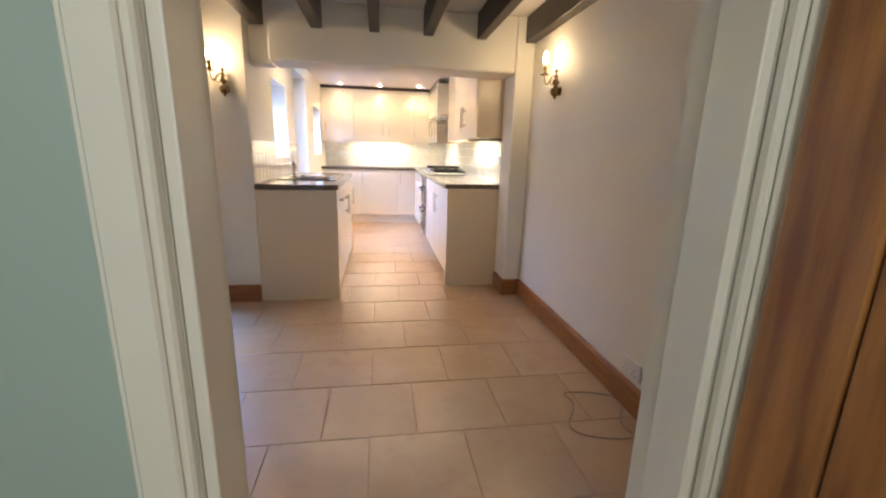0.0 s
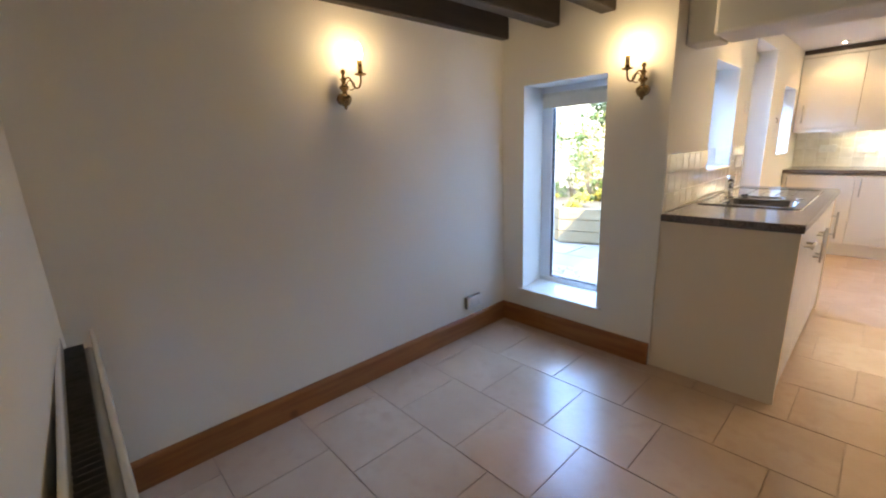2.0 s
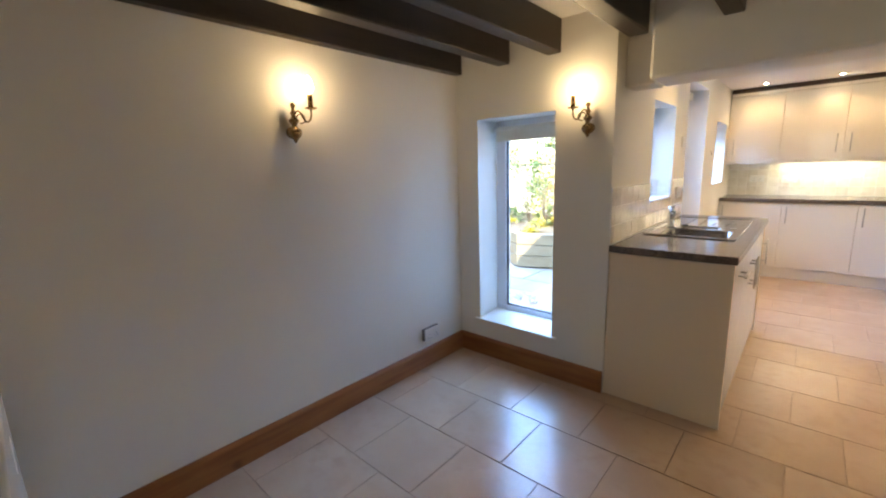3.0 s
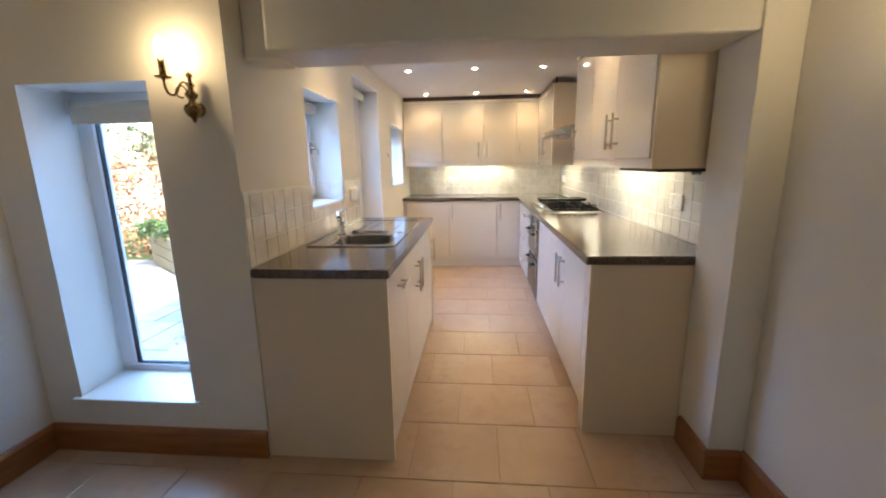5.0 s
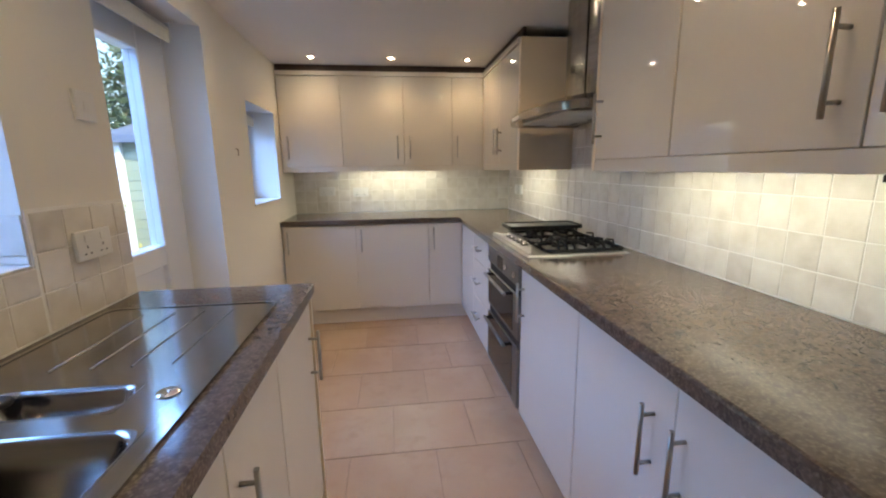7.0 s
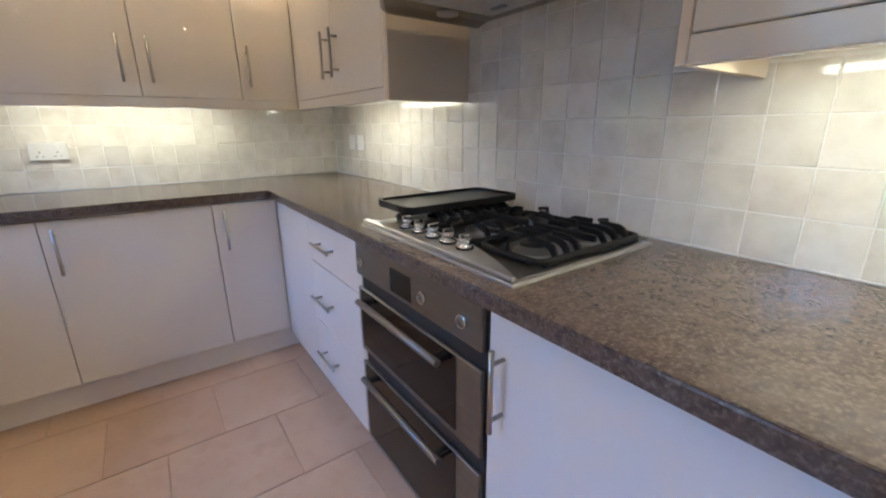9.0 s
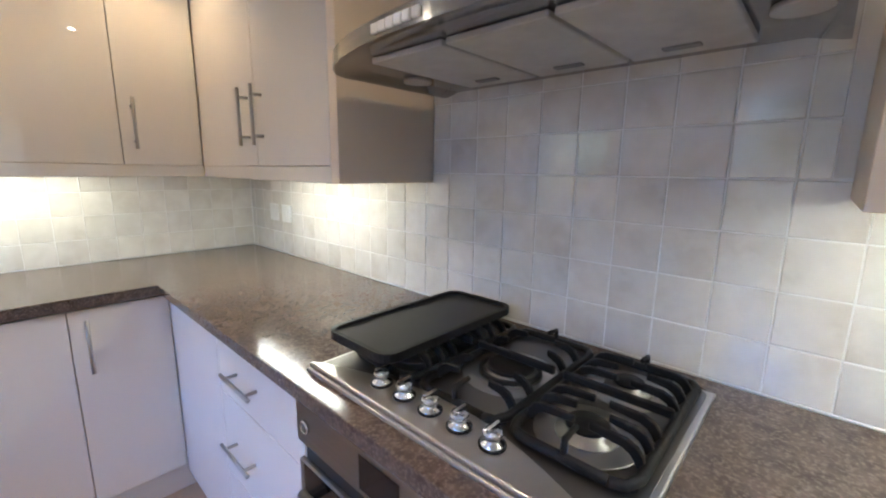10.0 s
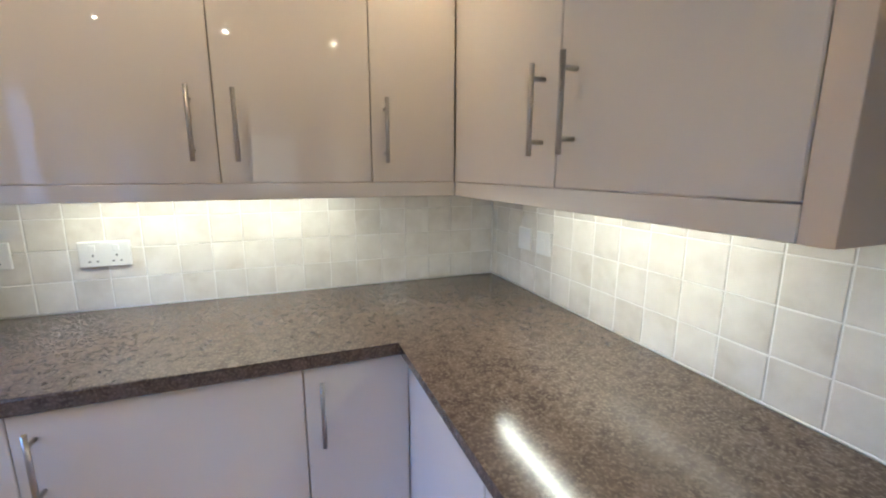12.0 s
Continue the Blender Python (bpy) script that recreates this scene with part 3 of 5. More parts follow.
# far wall, doors face -y at y = 3.62
xs = [0.006, 0.598, 1.206, 1.498]
for i, nm, lb in ((0, "far_cabinet", "cream single-door base cabinet against the far wall"), (1, "far_cabinet", "wide cream single-door base cabinet at the middle of the far wall"),
                  (2, "narrow_cabinet", "narrow cream base cabinet beside the inner corner")):
    c = cabinet(nm, xs[i] + 0.001, xs[i + 1] - 0.001, 3.640, 4.226, 0.13, ZB1, "carcass", lb, BASE)
    door_front("door", c, 3.62, "y", -1, xs[i], xs[i + 1], 0.13, 0.862, low, xs[i] + 0.045, 0.735, 0.19)
solid("plinth", 0.004, 1.56, 3.665, 3.680, 0.0, 0.128, low, label="cream plinth under the far cabinets", category="plinth")

# worktops
bm = bmesh.new()
gx, gy = (0.002, 0.07, 0.50, 0.603), (0.0, 0.49, 1.44, 1.68)
gv = {(i, j, z): bm.verts.new((gx[i], gy[j], z)) for i in range(4) for j in range(4) for z in (0.870, ZT)}
for i in range(3):
    for j in range(3):
        if (i, j) == (1, 1):
            continue
        for z in (0.870, ZT):
            bm.faces.new([gv[q + (z,)] for q in ((i, j), (i + 1, j), (i + 1, j + 1), (i, j + 1))])
for k in range(3):
    for a, b in (((k, 0), (k + 1, 0)), ((k, 3), (k + 1, 3)), ((0, k), (0, k + 1)), ((3, k), (3, k + 1))):
        bm.faces.new((gv[a + (0.870,)], gv[b + (0.870,)], gv[b + (ZT,)], gv[a + (ZT,)]))
for a, b in (((1, 1), (2, 1)), ((2, 1), (2, 2)), ((2, 2), (1, 2)), ((1, 2), (1, 1))):
    bm.faces.new((gv[a + (0.870,)], gv[b + (0.870,)], gv[b + (ZT,)], gv[a + (ZT,)]))
rim = [e for e in bm.edges if all(v.co.z == e.verts[0].co.z for v in e.verts) and (all(abs(v.co.x - 0.603) < 1e-5 for v in e.verts) or all(abs(v.co.y) < 1e-5 for v in e.verts))]
bmesh.ops.bevel(bm, geom=rim, offset=0.009, segments=3, affect="EDGES", profile=0.5)
part("worktop", bm, "worktop", None)
tagged(bpy.data.objects["worktop"], "brown mottled laminate worktop around the steel sink", "worktop")
bm = prism(bmesh.new(), [(1.470, 0.265), (1.943, 0.265), (1.943, 0.272), (2.087, 0.272), (2.087, 4.227), (0.003, 4.227), (0.003, 3.600), (1.470, 3.600)], 0.870, ZT, 0.009)
tagged(part("worktop", bm, "worktop"), "brown mottled laminate worktop turning the corner, under the hob", "worktop")

for nm, pts in (("east", [(2.0845, 0.275, 0.9115), (2.0845, 4.224, 0.9115)]), ("far", [(0.004, 4.2245, 0.9115), (2.083, 4.2245, 0.9115)]), ("west", [(0.0065, 0.003, 0.9115), (0.0065, 1.678, 0.9115)])):
    sl = part("sealant", tube(bmesh.new(), pts, 0.0028, 6), "plastic", bpy.data.objects["worktop" if nm == "west" else "worktop.001"], "white sealant bead")

# wall cabinets
gl = "gloss"
ZW0, ZW1 = 1.345, 2.075
c = cabinet("wall_cabinet", 1.748, 2.086, 0.300, 1.332, ZW0, ZW1 + 0.03, "carcass", "cream gloss double-door wall cabinet with nickel handles", WALLG)
door_front("door", c, 1.728, "x", -1, 0.318, 0.818, ZW0, ZW1, gl, 0.765, 1.495)
door_front("door", c, 1.728, "x", -1, 0.818, 1.332, ZW0, ZW1, gl, 0.868, 1.495)
part("side_panel", box(bmesh.new(), 1.728, 2.086, 0.300 - 0.018, 0.299, 1.30, 2.105, 0.001), "carcass", c)
c = cabinet("wall_cabinet", 1.748, 2.086, 1.334, 1.787, ZW0, ZW1 + 0.03, "carcass", "cream gloss single-door wall cabinet beside the cooker hood", WALLG)
door_front("door", c, 1.728, "x", -1, 1.334, 1.787, ZW0, ZW1, gl, 1.745, 1.50)
part("side_panel", box(bmesh.new(), 1.728, 2.086, 1.788, 1.806, 1.30, 2.105, 0.001), "carcass", c)
c = cabinet("wall_cabinet", 1.748, 2.086, 2.828, 4.226, ZW0, ZW1 + 0.03, "carcass", "cream gloss double-door wall cabinet in the corner", WALLG)
door_front("door", c, 1.728, "x", -1, 2.828, 3.281, ZW0, ZW1, gl, 3.228, 1.508)
door_front("door", c, 1.728, "x", -1, 3.281, 3.8265, ZW0, ZW1, gl, 3.333, 1.508)
part("side_panel", box(bmesh.new(), 1.728, 2.086, 2.790, 2.827, 1.30, 2.105, 0.001), "carcass", c)
xs = [0.006, 0.510, 1.032, 1.450, 1.727]
hx = [0.070, 0.975, 1.082, 1.493]
lab = ["cream gloss single-door wall cabinet beside the small window", "cream gloss wall cabinet at the middle of the far wall", "cream gloss wall cabinet at the middle of the far wall",
       "narrow cream gloss wall cabinet in the corner"]
for i in range(4):
    c = cabinet("wall_cabinet", xs[i] + 0.001, xs[i + 1] - 0.001, 3.848, 4.226, ZW0, ZW1 + 0.03, "carcass", lab[i], WALLG)
    door_front("door", c, 3.828, "y", -1, xs[i], xs[i + 1], ZW0, ZW1, gl, hx[i], 1.50)
# pelmets and cornices
for nm, z0, z1, o, d in (("pelmet", 1.300, 1.3448, 0.0, 0.010), ("cornice", 2.078, 2.112, 0.012, 0.0)):
    solid(nm, 1.728 - o, 1.746 + d, 0.300, 1.787, z0, z1, gl, 0.002, label=f"cream {nm} strip on the wall cabinets beside the hood", category="cabinet trim")
    solid(nm, 1.728 - o, 1.746 + d, 2.828, 3.826 - o, z0, z1, gl, 0.002, label=f"cream {nm} strip on the corner wall cabinet", category="cabinet trim")
    solid(nm, 0.006, 1.746, 3.828 - o, 3.846 + d, z0, z1, gl, 0.002, label=f"cream {nm} strip on the far wall cabinets", category="cabinet trim")
solid("cornice_board", 0.006, 1.80, 3.838, 3.858, 2.113, 2.163, "dark_gap", label="dark brown board between the far cabinets and the ceiling", category="cabinet trim")
solid("cornice_board", 1.742, 1.762, 2.804, 3.836, 2.113, 2.163, "dark_gap", label="dark brown board between the corner cabinet and the ceiling", category="cabinet trim")
solid("light_board", 1.762, 2.075, 0.301, 0.80, 1.285, 1.299, "dark_gap", 0.002, label="dark board under the wall cabinet beside the dining room", category="cabinet trim")

# strip lights under the wall cabinets


def strip_light(x0, x1, y0, y1, watts, label):
    z = 1.332
    t = thing("strip_light", ((x0 + x1) / 2, (y0 + y1) / 2, z), label, "strip light", "lit strip lights under the cabinets")
    hx_, hy_ = (x1 - x0) / 2, (y1 - y0) / 2
    part("housing", box(bmesh.new(), -hx_, hx_, -hy_, hy_, 0.0, 0.013, 0.001), "plastic", t)
    bm = bmesh.new()
    if hx_ > hy_:
        tube(bm, [(-hx_ + .01, 0, -0.006), (hx_ - .01, 0, -0.006)], 0.007, 10)
    else:
        tube(bm, [(0, -hy_ + .01, -0.006), (0, hy_ - .01, -0.006)], 0.007, 10)
    part("tube", bm, "tube", t, "lit white tube")
    lamp("strip_lamp", "AREA", look(((x0 + x1) / 2, (y0 + y1) / 2, z - 0.016), ((x0 + x1) / 2, (y0 + y1) / 2 + 1e-4, 0)), watts, COOL, x1 - x0, y1 - y0)


strip_light(0.50, 1.38, 4.03, 4.055, 0.55, "lit strip light under the far wall cabinets")
strip_light(1.845, 1.861, 3.02, 3.69, 0.52, "lit strip light under the corner wall cabinet")
strip_light(1.86, 1.885, 0.90, 1.75, 0.66, "lit strip light under the wall cabinet beside the hood")

cord = thing("cord", (2.05, 0.345, 1.284), "short loose grey cord hanging under the end wall cabinet", "cord")
part("wire", tube(bmesh.new(), [(0, 0.02, 0.0), (0.004, 0.012, -0.012), (0.006, -0.005, -0.045), (0.004, -0.016, -0.075), (0.002, -0.008, -0.090)], 0.0035, 7), "cable", cord)
clip = thing("cable_clip", (1.985, 0.42, 1.268), "small grey cable clip under the end wall cabinet", "cable clip")
part("case", box(bmesh.new(), -0.018, 0.018, -0.012, 0.012, 0.0, 0.0165, 0.003), "rad_inside", clip)

# ---- cooker hood ----
hood = thing("cooker_hood", (2.086, 2.29, 1.558), "brushed steel chimney cooker hood with curved rim above the hob", "cooker hood")
arc = [(-0.36 - 0.155 * math.cos(a * math.pi / 2), 0.45 * math.sin(a * math.pi / 2)) for a in [k / 10 for k in range(-10, 11)]]


def ring(off, z, bm):
    pts = [(0, -0.45 + off)] + [(x + off, y * (0.45 - off) / 0.45) for x, y in arc] + [(0, 0.45 - off)]
    return [bm.verts.new((x, y, z)) for x, y in pts]


bm = bmesh.new()
for rs, soft_ in (([ring(0.055, 0.012, bm), ring(0.012, 0.001, bm), ring(0.0, 0.0, bm)], False), ([ring(0.0, 0.0, bm), ring(0.0, 0.033, bm)], True), ([ring(0.0, 0.033, bm), ring(0.006, 0.038, bm), ring(0.16, 0.090, bm)], False)):
    for u, v in zip(rs, rs[1:]):
        for k in range(len(u)):
            bm.faces.new((u[k], u[(k + 1) % len(u)], v[(k + 1) % len(u)], v[k])).smooth = soft_ and 1 <= k <= 20
    if rs[0][0].co.z > 0.010 and rs[0][0].co.z < 0.02:
        bm.faces.new(rs[0][::-1])
bm.faces.new(rs[-1])
part("canopy", bm, "steel", hood, "curved brushed steel canopy")
for y0, y1 in ((-0.335, -0.135), (-0.125, 0.075), (0.085, 0.285)):
    f = part("filter", box(bmesh.new(), -0.41, -0.08, y0, y1, -0.001, 0.011, 0.002), "filter", hood, "pale perforated metal filter")
    part("clip", box(bmesh.new(), -0.15, -0.13, (y0 + y1) / 2 - .03, (y0 + y1) / 2 + .03, -0.005, -0.0015), "steel_dark", f)
for y in (-0.395, 0.365):
    part("lamp_cover", lathe(bmesh.new(), [(0.036, 0.003), (0.036, 0.011)], 20, at=(-0.20, y, 0)), "filter", hood, "round unlit lamp cover")
bm = bmesh.new()
rr = [(-0.002, -0.195), (-0.19, -0.195), (-0.215, -0.175)] + [(-0.222 - 0.013 * math.cos(a * math.pi / 2), 0.14 * a - 0.015) for a in (-1, -.5, 0, .5, 1)] + [(-0.215, 0.150), (-0.19, 0.165), (-0.002, 0.165)]
prism(bm, rr, 0.0905, 0.615)
part("chimney", bm, "steel", hood, "brushed steel chimney with rounded front")
part("seam", box(bmesh.new(), -0.2320, -0.2290, -0.116, -0.112, 0.092, 0.612), "seal", hood)
bm = bmesh.new()
for k in range(3):
    box(bm, -0.2380, -0.2358, 0.008 + 0.007 * k, 0.013 + 0.007 * k, 0.235, 0.241)
part("badge", bm, "seal", hood, "small dark maker's mark")
for k in range(6):
    bm = bmesh.new()
    a = 0.03 + k * 0.022
    xx = -0.36 - 0.155 * math.sqrt(max(0, 1 - (a / 0.45) ** 2))
    box(bm, xx - 0.004, xx + 0.012, a, a + 0.017, 0.008, 0.024, 0.001)
    part("button", bm, "plastic", hood, "pale push button")

# ---- hob ----
hob = thing("gas_hob", (1.51, 1.94, 0.9105), "brushed steel gas hob with black iron grates on brown worktop", "gas hob")
L = 0.665
out = [(0.0, 0.0), (0.50, 0.0), (0.50, L), (0.0, L)]
part("base", prism(bmesh.new(), out, 0.0, 0.008, 0.004), "hob_steel", hob)
bm = bmesh.new()
curve = [(0.014 + 0.086 * math.sin(math.pi * k / 16), 0.006 + (L - 0.012) * k / 16) for k in range(17)]
prism(bm, curve + [(0.004, L - 0.006), (0.004, 0.006)], 0.0102, 0.020, 0.004)
part("control_panel", bm, "hob_steel", hob, "raised curved steel control strip")
for k in range(5):
    y = 0.215 + 0.066 * k
    kb = part("knob", lathe(bmesh.new(), [(0.019, 0.0205), (0.019, 0.026), (0.012, 0.029), (0.012, 0.036), (0.016, 0.040), (0.014, 0.046), (0.0, 0.048)], 18, at=(0.056, y, 0)), "chrome", hob, "polished chrome control knob")
    part("grip", box(bmesh.new(), 0.040, 0.072, y - 0.003, y + 0.003, 0.046, 0.056, 0.002), "chrome", kb)
    part("skirt", lathe(bmesh.new(), [(0.022, 0.0202), (0.022, 0.0235)], 18, at=(0.056, y, 0)), "iron", kb)
BURN = [(0.20, 0.13, 0.036), (0.39, 0.13, 0.030), (0.285, 0.335, 0.052), (0.20, 0.54, 0.030), (0.39, 0.54, 0.036)]
for x, y, r in BURN:
    b_ = part("burner", lathe(bmesh.new(), [(r + 0.016, 0.0102), (r + 0.014, 0.014), (r, 0.015), (r, 0.024)], 24, at=(x, y, 0)), "steel_dark", hob, "gas burner ring")
    part("dish", lathe(bmesh.new(), [(r + 0.050, 0.0102), (r + 0.048, 0.0114), (r + 0.018, 0.0108), (0, 0.0108)], 28, at=(x, y, 0)), "hob_steel", b_, "pale steel dish round the burner")
    part("cap", lathe(bmesh.new(), [(r * 0.95, 0.0242), (r * 0.97, 0.029), (r * 0.8, 0.032), (0, 0.0325)], 24, at=(x, y, 0)), "iron", b_, "black burner cap")
part("wok_ring", lathe(bmesh.new(), [(0.066, 0.0105), (0.066, 0.020), (0.058, 0.022), (0.058, 0.0105)], 28, at=(0.285, 0.335, 0)), "iron", hob)


def claw(x, y, s, reach):
    """A curved cast finger that rises from the grate's outer bar at y and reaches inwards; s: its direction along y."""
    top = [(0.0, 0.016), (0.004, 0.034), (0.014, 0.047), (0.030, 0.054), (reach, 0.055)]
    low = [(reach, 0.043), (0.034, 0.041), (0.022, 0.035), (0.015, 0.026), (0.013, 0.016)]
    bm = bmesh.new()
    a = [[bm.verts.new((x + w, y + s * u, z)) for u, z in top + low] for w in (-0.0045, 0.0045)]
    n = len(top + low)
    bm.faces.new(a[0])
    bm.faces.new(a[1][::-1])
    for k in range(n):
        bm.faces.new((a[0][k], a[0][(k + 1) % n], a[1][(k + 1) % n], a[1][k]))
    bmesh.ops.bevel(bm, geom=[e for e in bm.edges if abs(e.verts[0].co.x - e.verts[1].co.x) < 1e-6], offset=0.0016, segments=1, affect="EDGES")
    return bm


def grate(y0, y1, claws0, claws1):
    g = part("grate", tube(bmesh.new(), [(0.105, y0 + .03, 0.020), (0.112, y0 + .01, 0.020), (0.135, y0, 0.020), (0.465, y0, 0.020), (0.483, y0 + .01, 0.020), (0.488, y0 + .03, 0.020), (0.488, y1 - .03, 0.020),
                                         (0.483, y1 - .01, 0.020), (0.465, y1, 0.020), (0.135, y1, 0.020), (0.112, y1 - .01, 0.020), (0.105, y1 - .03, 0.020), (0.105, y0 + .03, 0.020)], 0.0085, 8), "iron", hob, "black cast iron pan grate")
    for x, r in claws0:
        part("claw", claw(x, y0, 1, r), "iron", g)
    for x, r in claws1:
        part("claw", claw(x, y1, -1, r), "iron", g)
    part("bridge", box(bmesh.new(), 0.293, 0.303, y0, y1, 0.034, 0.052, 0.003), "iron", g)
    for x in (0.105, 0.488):
        part("side_claw", tube(bmesh.new(), [(x, (y0 + y1) / 2, 0.020), (x + (0.004 if x < .3 else -.004), (y0 + y1) / 2, 0.048), (x + (0.04 if x < .3 else -.04), (y0 + y1) / 2, 0.051)], 0.006, 7, 0.005), "iron", g)
    for x in (0.125, 0.475):
        for y in (y0 + 0.004, y1 - 0.004):
            part("foot", lathe(bmesh.new(), [(0.008, 0.0085), (0.006, 0.014)], 8, at=(x, y, 0)), "iron", g)
    return g


C6 = [(0.165, 0.085), (0.205, 0.070), (0.245, 0.085), (0.345, 0.085), (0.39, 0.070), (0.435, 0.085)]
grate(0.028, 0.222, C6, C6)
grate(0.240, 0.430, [(0.16, 0.06), (0.22, 0.045), (0.35, 0.045), (0.41, 0.06)], [(0.16, 0.06), (0.22, 0.045), (0.35, 0.045), (0.41, 0.06)])
grate(0.448, 0.640, C6, C6)
part("tray", prism(bmesh.new(), rounded(0.016, 0.490, 0.012, 0.653, 0.02), 0.0082, 0.0100), "steel_dark", hob, "dark recessed pan tray")
gr = thing("griddle_plate", (1.568, 2.408, 0.9705), "flat black griddle plate lying on the hob's grate", "griddle")
bm = bmesh.new()


def ring_prism(bm, outer, inner, z0, z1):
    """A flat ring between two outlines with the same count."""
    n = len(outer)
    v = [[bm.verts.new((x, y, z)) for x, y in o] for o, z in ((outer, z0), (outer, z1), (inner, z1), (inner, z0))]
    for a in range(4):
        for k in range(n):
            bm.faces.new((v[a][k], v[a][(k + 1) % n], v[(a + 1) % 4][(k + 1) % n], v[(a + 1) % 4][k]))
    return bm


ring_prism(bm, rounded(0, 0.44, 0, 0.215, 0.034), rounded(0.011, 0.429, 0.011, 0.204, 0.026), -0.004, 0.016)
part("rim", bm, "iron", gr, "raised black rim")
part("plate", prism(bmesh.new(), rounded(0.011, 0.429, 0.011, 0.204, 0.026), -0.004, 0.009), "griddle", gr, "smooth dark grey cooking plate")

# ---- oven ----
ov = thing("double_oven", (1.50, 1.994, 0.10), "built-in brushed steel double oven under the hob", "oven")
part("body", box(bmesh.new(), 0.004, 0.56, 0.003, 0.629, 0.0, 0.764), "seal", ov)
part("control_panel", box(bmesh.new(), -0.012, 0.003, 0.006, 0.627, 0.650, 0.760, 0.003), "steel_dark", ov, "brushed steel control fascia")
for y, r in ((0.070, 0.017), (0.230, 0.017), (0.585, 0.015)):
    k_ = part("knob", lathe(bmesh.new(), [(r, -0.0122), (r, -0.017), (r * 0.86, -0.020), (r * 0.86, -0.014), (0, -0.014)], 24, at=(0, y, 0.70), axis="x"), "chrome", ov, "flush chrome-ringed dial")
    part("face", lathe(bmesh.new(), [(r * 0.80, -0.0142), (r * 0.80, -0.0175), (0, -0.0180)], 24, at=(0, y, 0.70), axis="x"), "steel_dark", k_, "brushed steel dial face")
part("display", box(bmesh.new(), -0.0135, -0.0122, 0.285, 0.395, 0.665, 0.735), "black_glass", ov, "dark display window")
for nm, z0, z1 in (("upper_door", 0.375, 0.644), ("lower_door", 0.010, 0.368)):
    d_ = part(nm, box(bmesh.new(), -0.010, 0.003, 0.006, 0.627, z0, z1 - 0.040, 0.003), "steel_dark", ov, "steel-framed oven door")
    part("glass", box(bmesh.new(), -0.0118, -0.0102, 0.095, 0.605, z0 + 0.022, z1 - 0.044), "black_glass", d_, "black oven glass")
    hb = part("handle", tube(bmesh.new(), [(-0.052, 0.11, z1 - 0.055), (-0.052, 0.54, z1 - 0.055)], 0.010, 12), "steel_dark", d_, "round steel towel-bar handle")
    for y in (0.13, 0.52):
        part("bracket", box(bmesh.new(), -0.050, -0.011, y - 0.010, y + 0.010, z1 - 0.063, z1 - 0.047, 0.002), "iron", hb)

# ---- sink and tap ----
sink = thing("sink", (0.045, 0.475, 0.9105), "stainless steel inset sink with one bowl, half bowl and ribbed drainer", "sink")
bm = bmesh.new()
W, D = 0.482, 0.99
BO = (0.085, 0.445, 0.045, 0.345)
HB = (0.11, 0.36, 0.400, 0.500)
xs_ = sorted({0, W, BO[0], BO[1], HB[0], HB[1]})
ys_ = sorted({0, D, BO[2], BO[3], HB[2], HB[3]})
gv = {(x, y): bm.verts.new((x, y, 0.004)) for x in xs_ for y in ys_}
for i in range(len(xs_) - 1):
    for j in range(len(ys_) - 1):
        cx, cy = (xs_[i] + xs_[i + 1]) / 2, (ys_[j] + ys_[j + 1]) / 2
        if any(b[0] < cx < b[1] and b[2] < cy < b[3] for b in (BO, HB)):
            continue
        bm.faces.new((gv[xs_[i], ys_[j]], gv[xs_[i + 1], ys_[j]], gv[xs_[i + 1], ys_[j + 1]], gv[xs_[i], ys_[j + 1]]))
part("deck", bm, "steel", sink, "flat steel rim")
part("edge", ring_prism(bmesh.new(), rounded(-0.004, W + 0.004, -0.004, D + 0.004, 0.03), rounded(0.006, W - 0.006, 0.006, D - 0.006, 0.025), 0.0, 0.0065), "steel", sink)
for nm, b, dep, r in (("bowl", BO, 0.16, 0.055), ("half_bowl", HB, 0.075, 0.035)):
    bm = bmesh.new()
    o = rounded(b[0], b[1], b[2], b[3], r)
    i1 = rounded(b[0] + 0.008, b[1] - 0.008, b[2] + 0.008, b[3] - 0.008, r - 0.006)
    i2 = rounded(b[0] + 0.02, b[1] - 0.02, b[2] + 0.02, b[3] - 0.02, r)
    i3 = rounded(b[0] + 0.045, b[1] - 0.045, b[2] + 0.035, b[3] - 0.035, r * 0.6)
    sq = rounded(b[0] - 0.002, b[1] + 0.002, b[2] - 0.002, b[3] + 0.002, 0.003)
    rows = [[bm.verts.new((x, y, z)) for x, y in pts] for pts, z in ((sq, 0.0045), (o, 0.0055), (i1, -0.004), (i2, -dep + 0.02), (i3, -dep))]
    for u, v in zip(rows, rows[1:]):
        for k in range(len(u)):
            bm.faces.new((u[k], u[(k + 1) % len(u)], v[(k + 1) % len(u)], v[k])).smooth = True
    bm.faces.new(rows[-1])
    bw = part(nm, bm, "steel", sink, "deep pressed steel bowl" if nm == "bowl" else "shallow half bowl")
    part("drain", lathe(bmesh.new(), [(0.036, 0.0), (0.036, 0.004), (0.028, 0.003), (0.010, 0.001), (0, 0.001)], 20, at=((b[0] + b[1]) / 2, (b[2] + b[3]) / 2, -dep + 0.001)), "chrome", bw)
for k in range(4):
    x = 0.13 + 0.080 * k
    bm = bmesh.new()
    tube(bm, [(x, 0.58, 0.0030), (x, 0.93, 0.0030)], 0.0035, 8)
    part("rib", bm, "steel", sink)
part("overflow", lathe(bmesh.new(), [(0.022, 0.0045), (0.020, 0.008), (0, 0.008)], 18, at=(0.425, 0.455, 0)), "chrome", sink, "round chrome waste control")
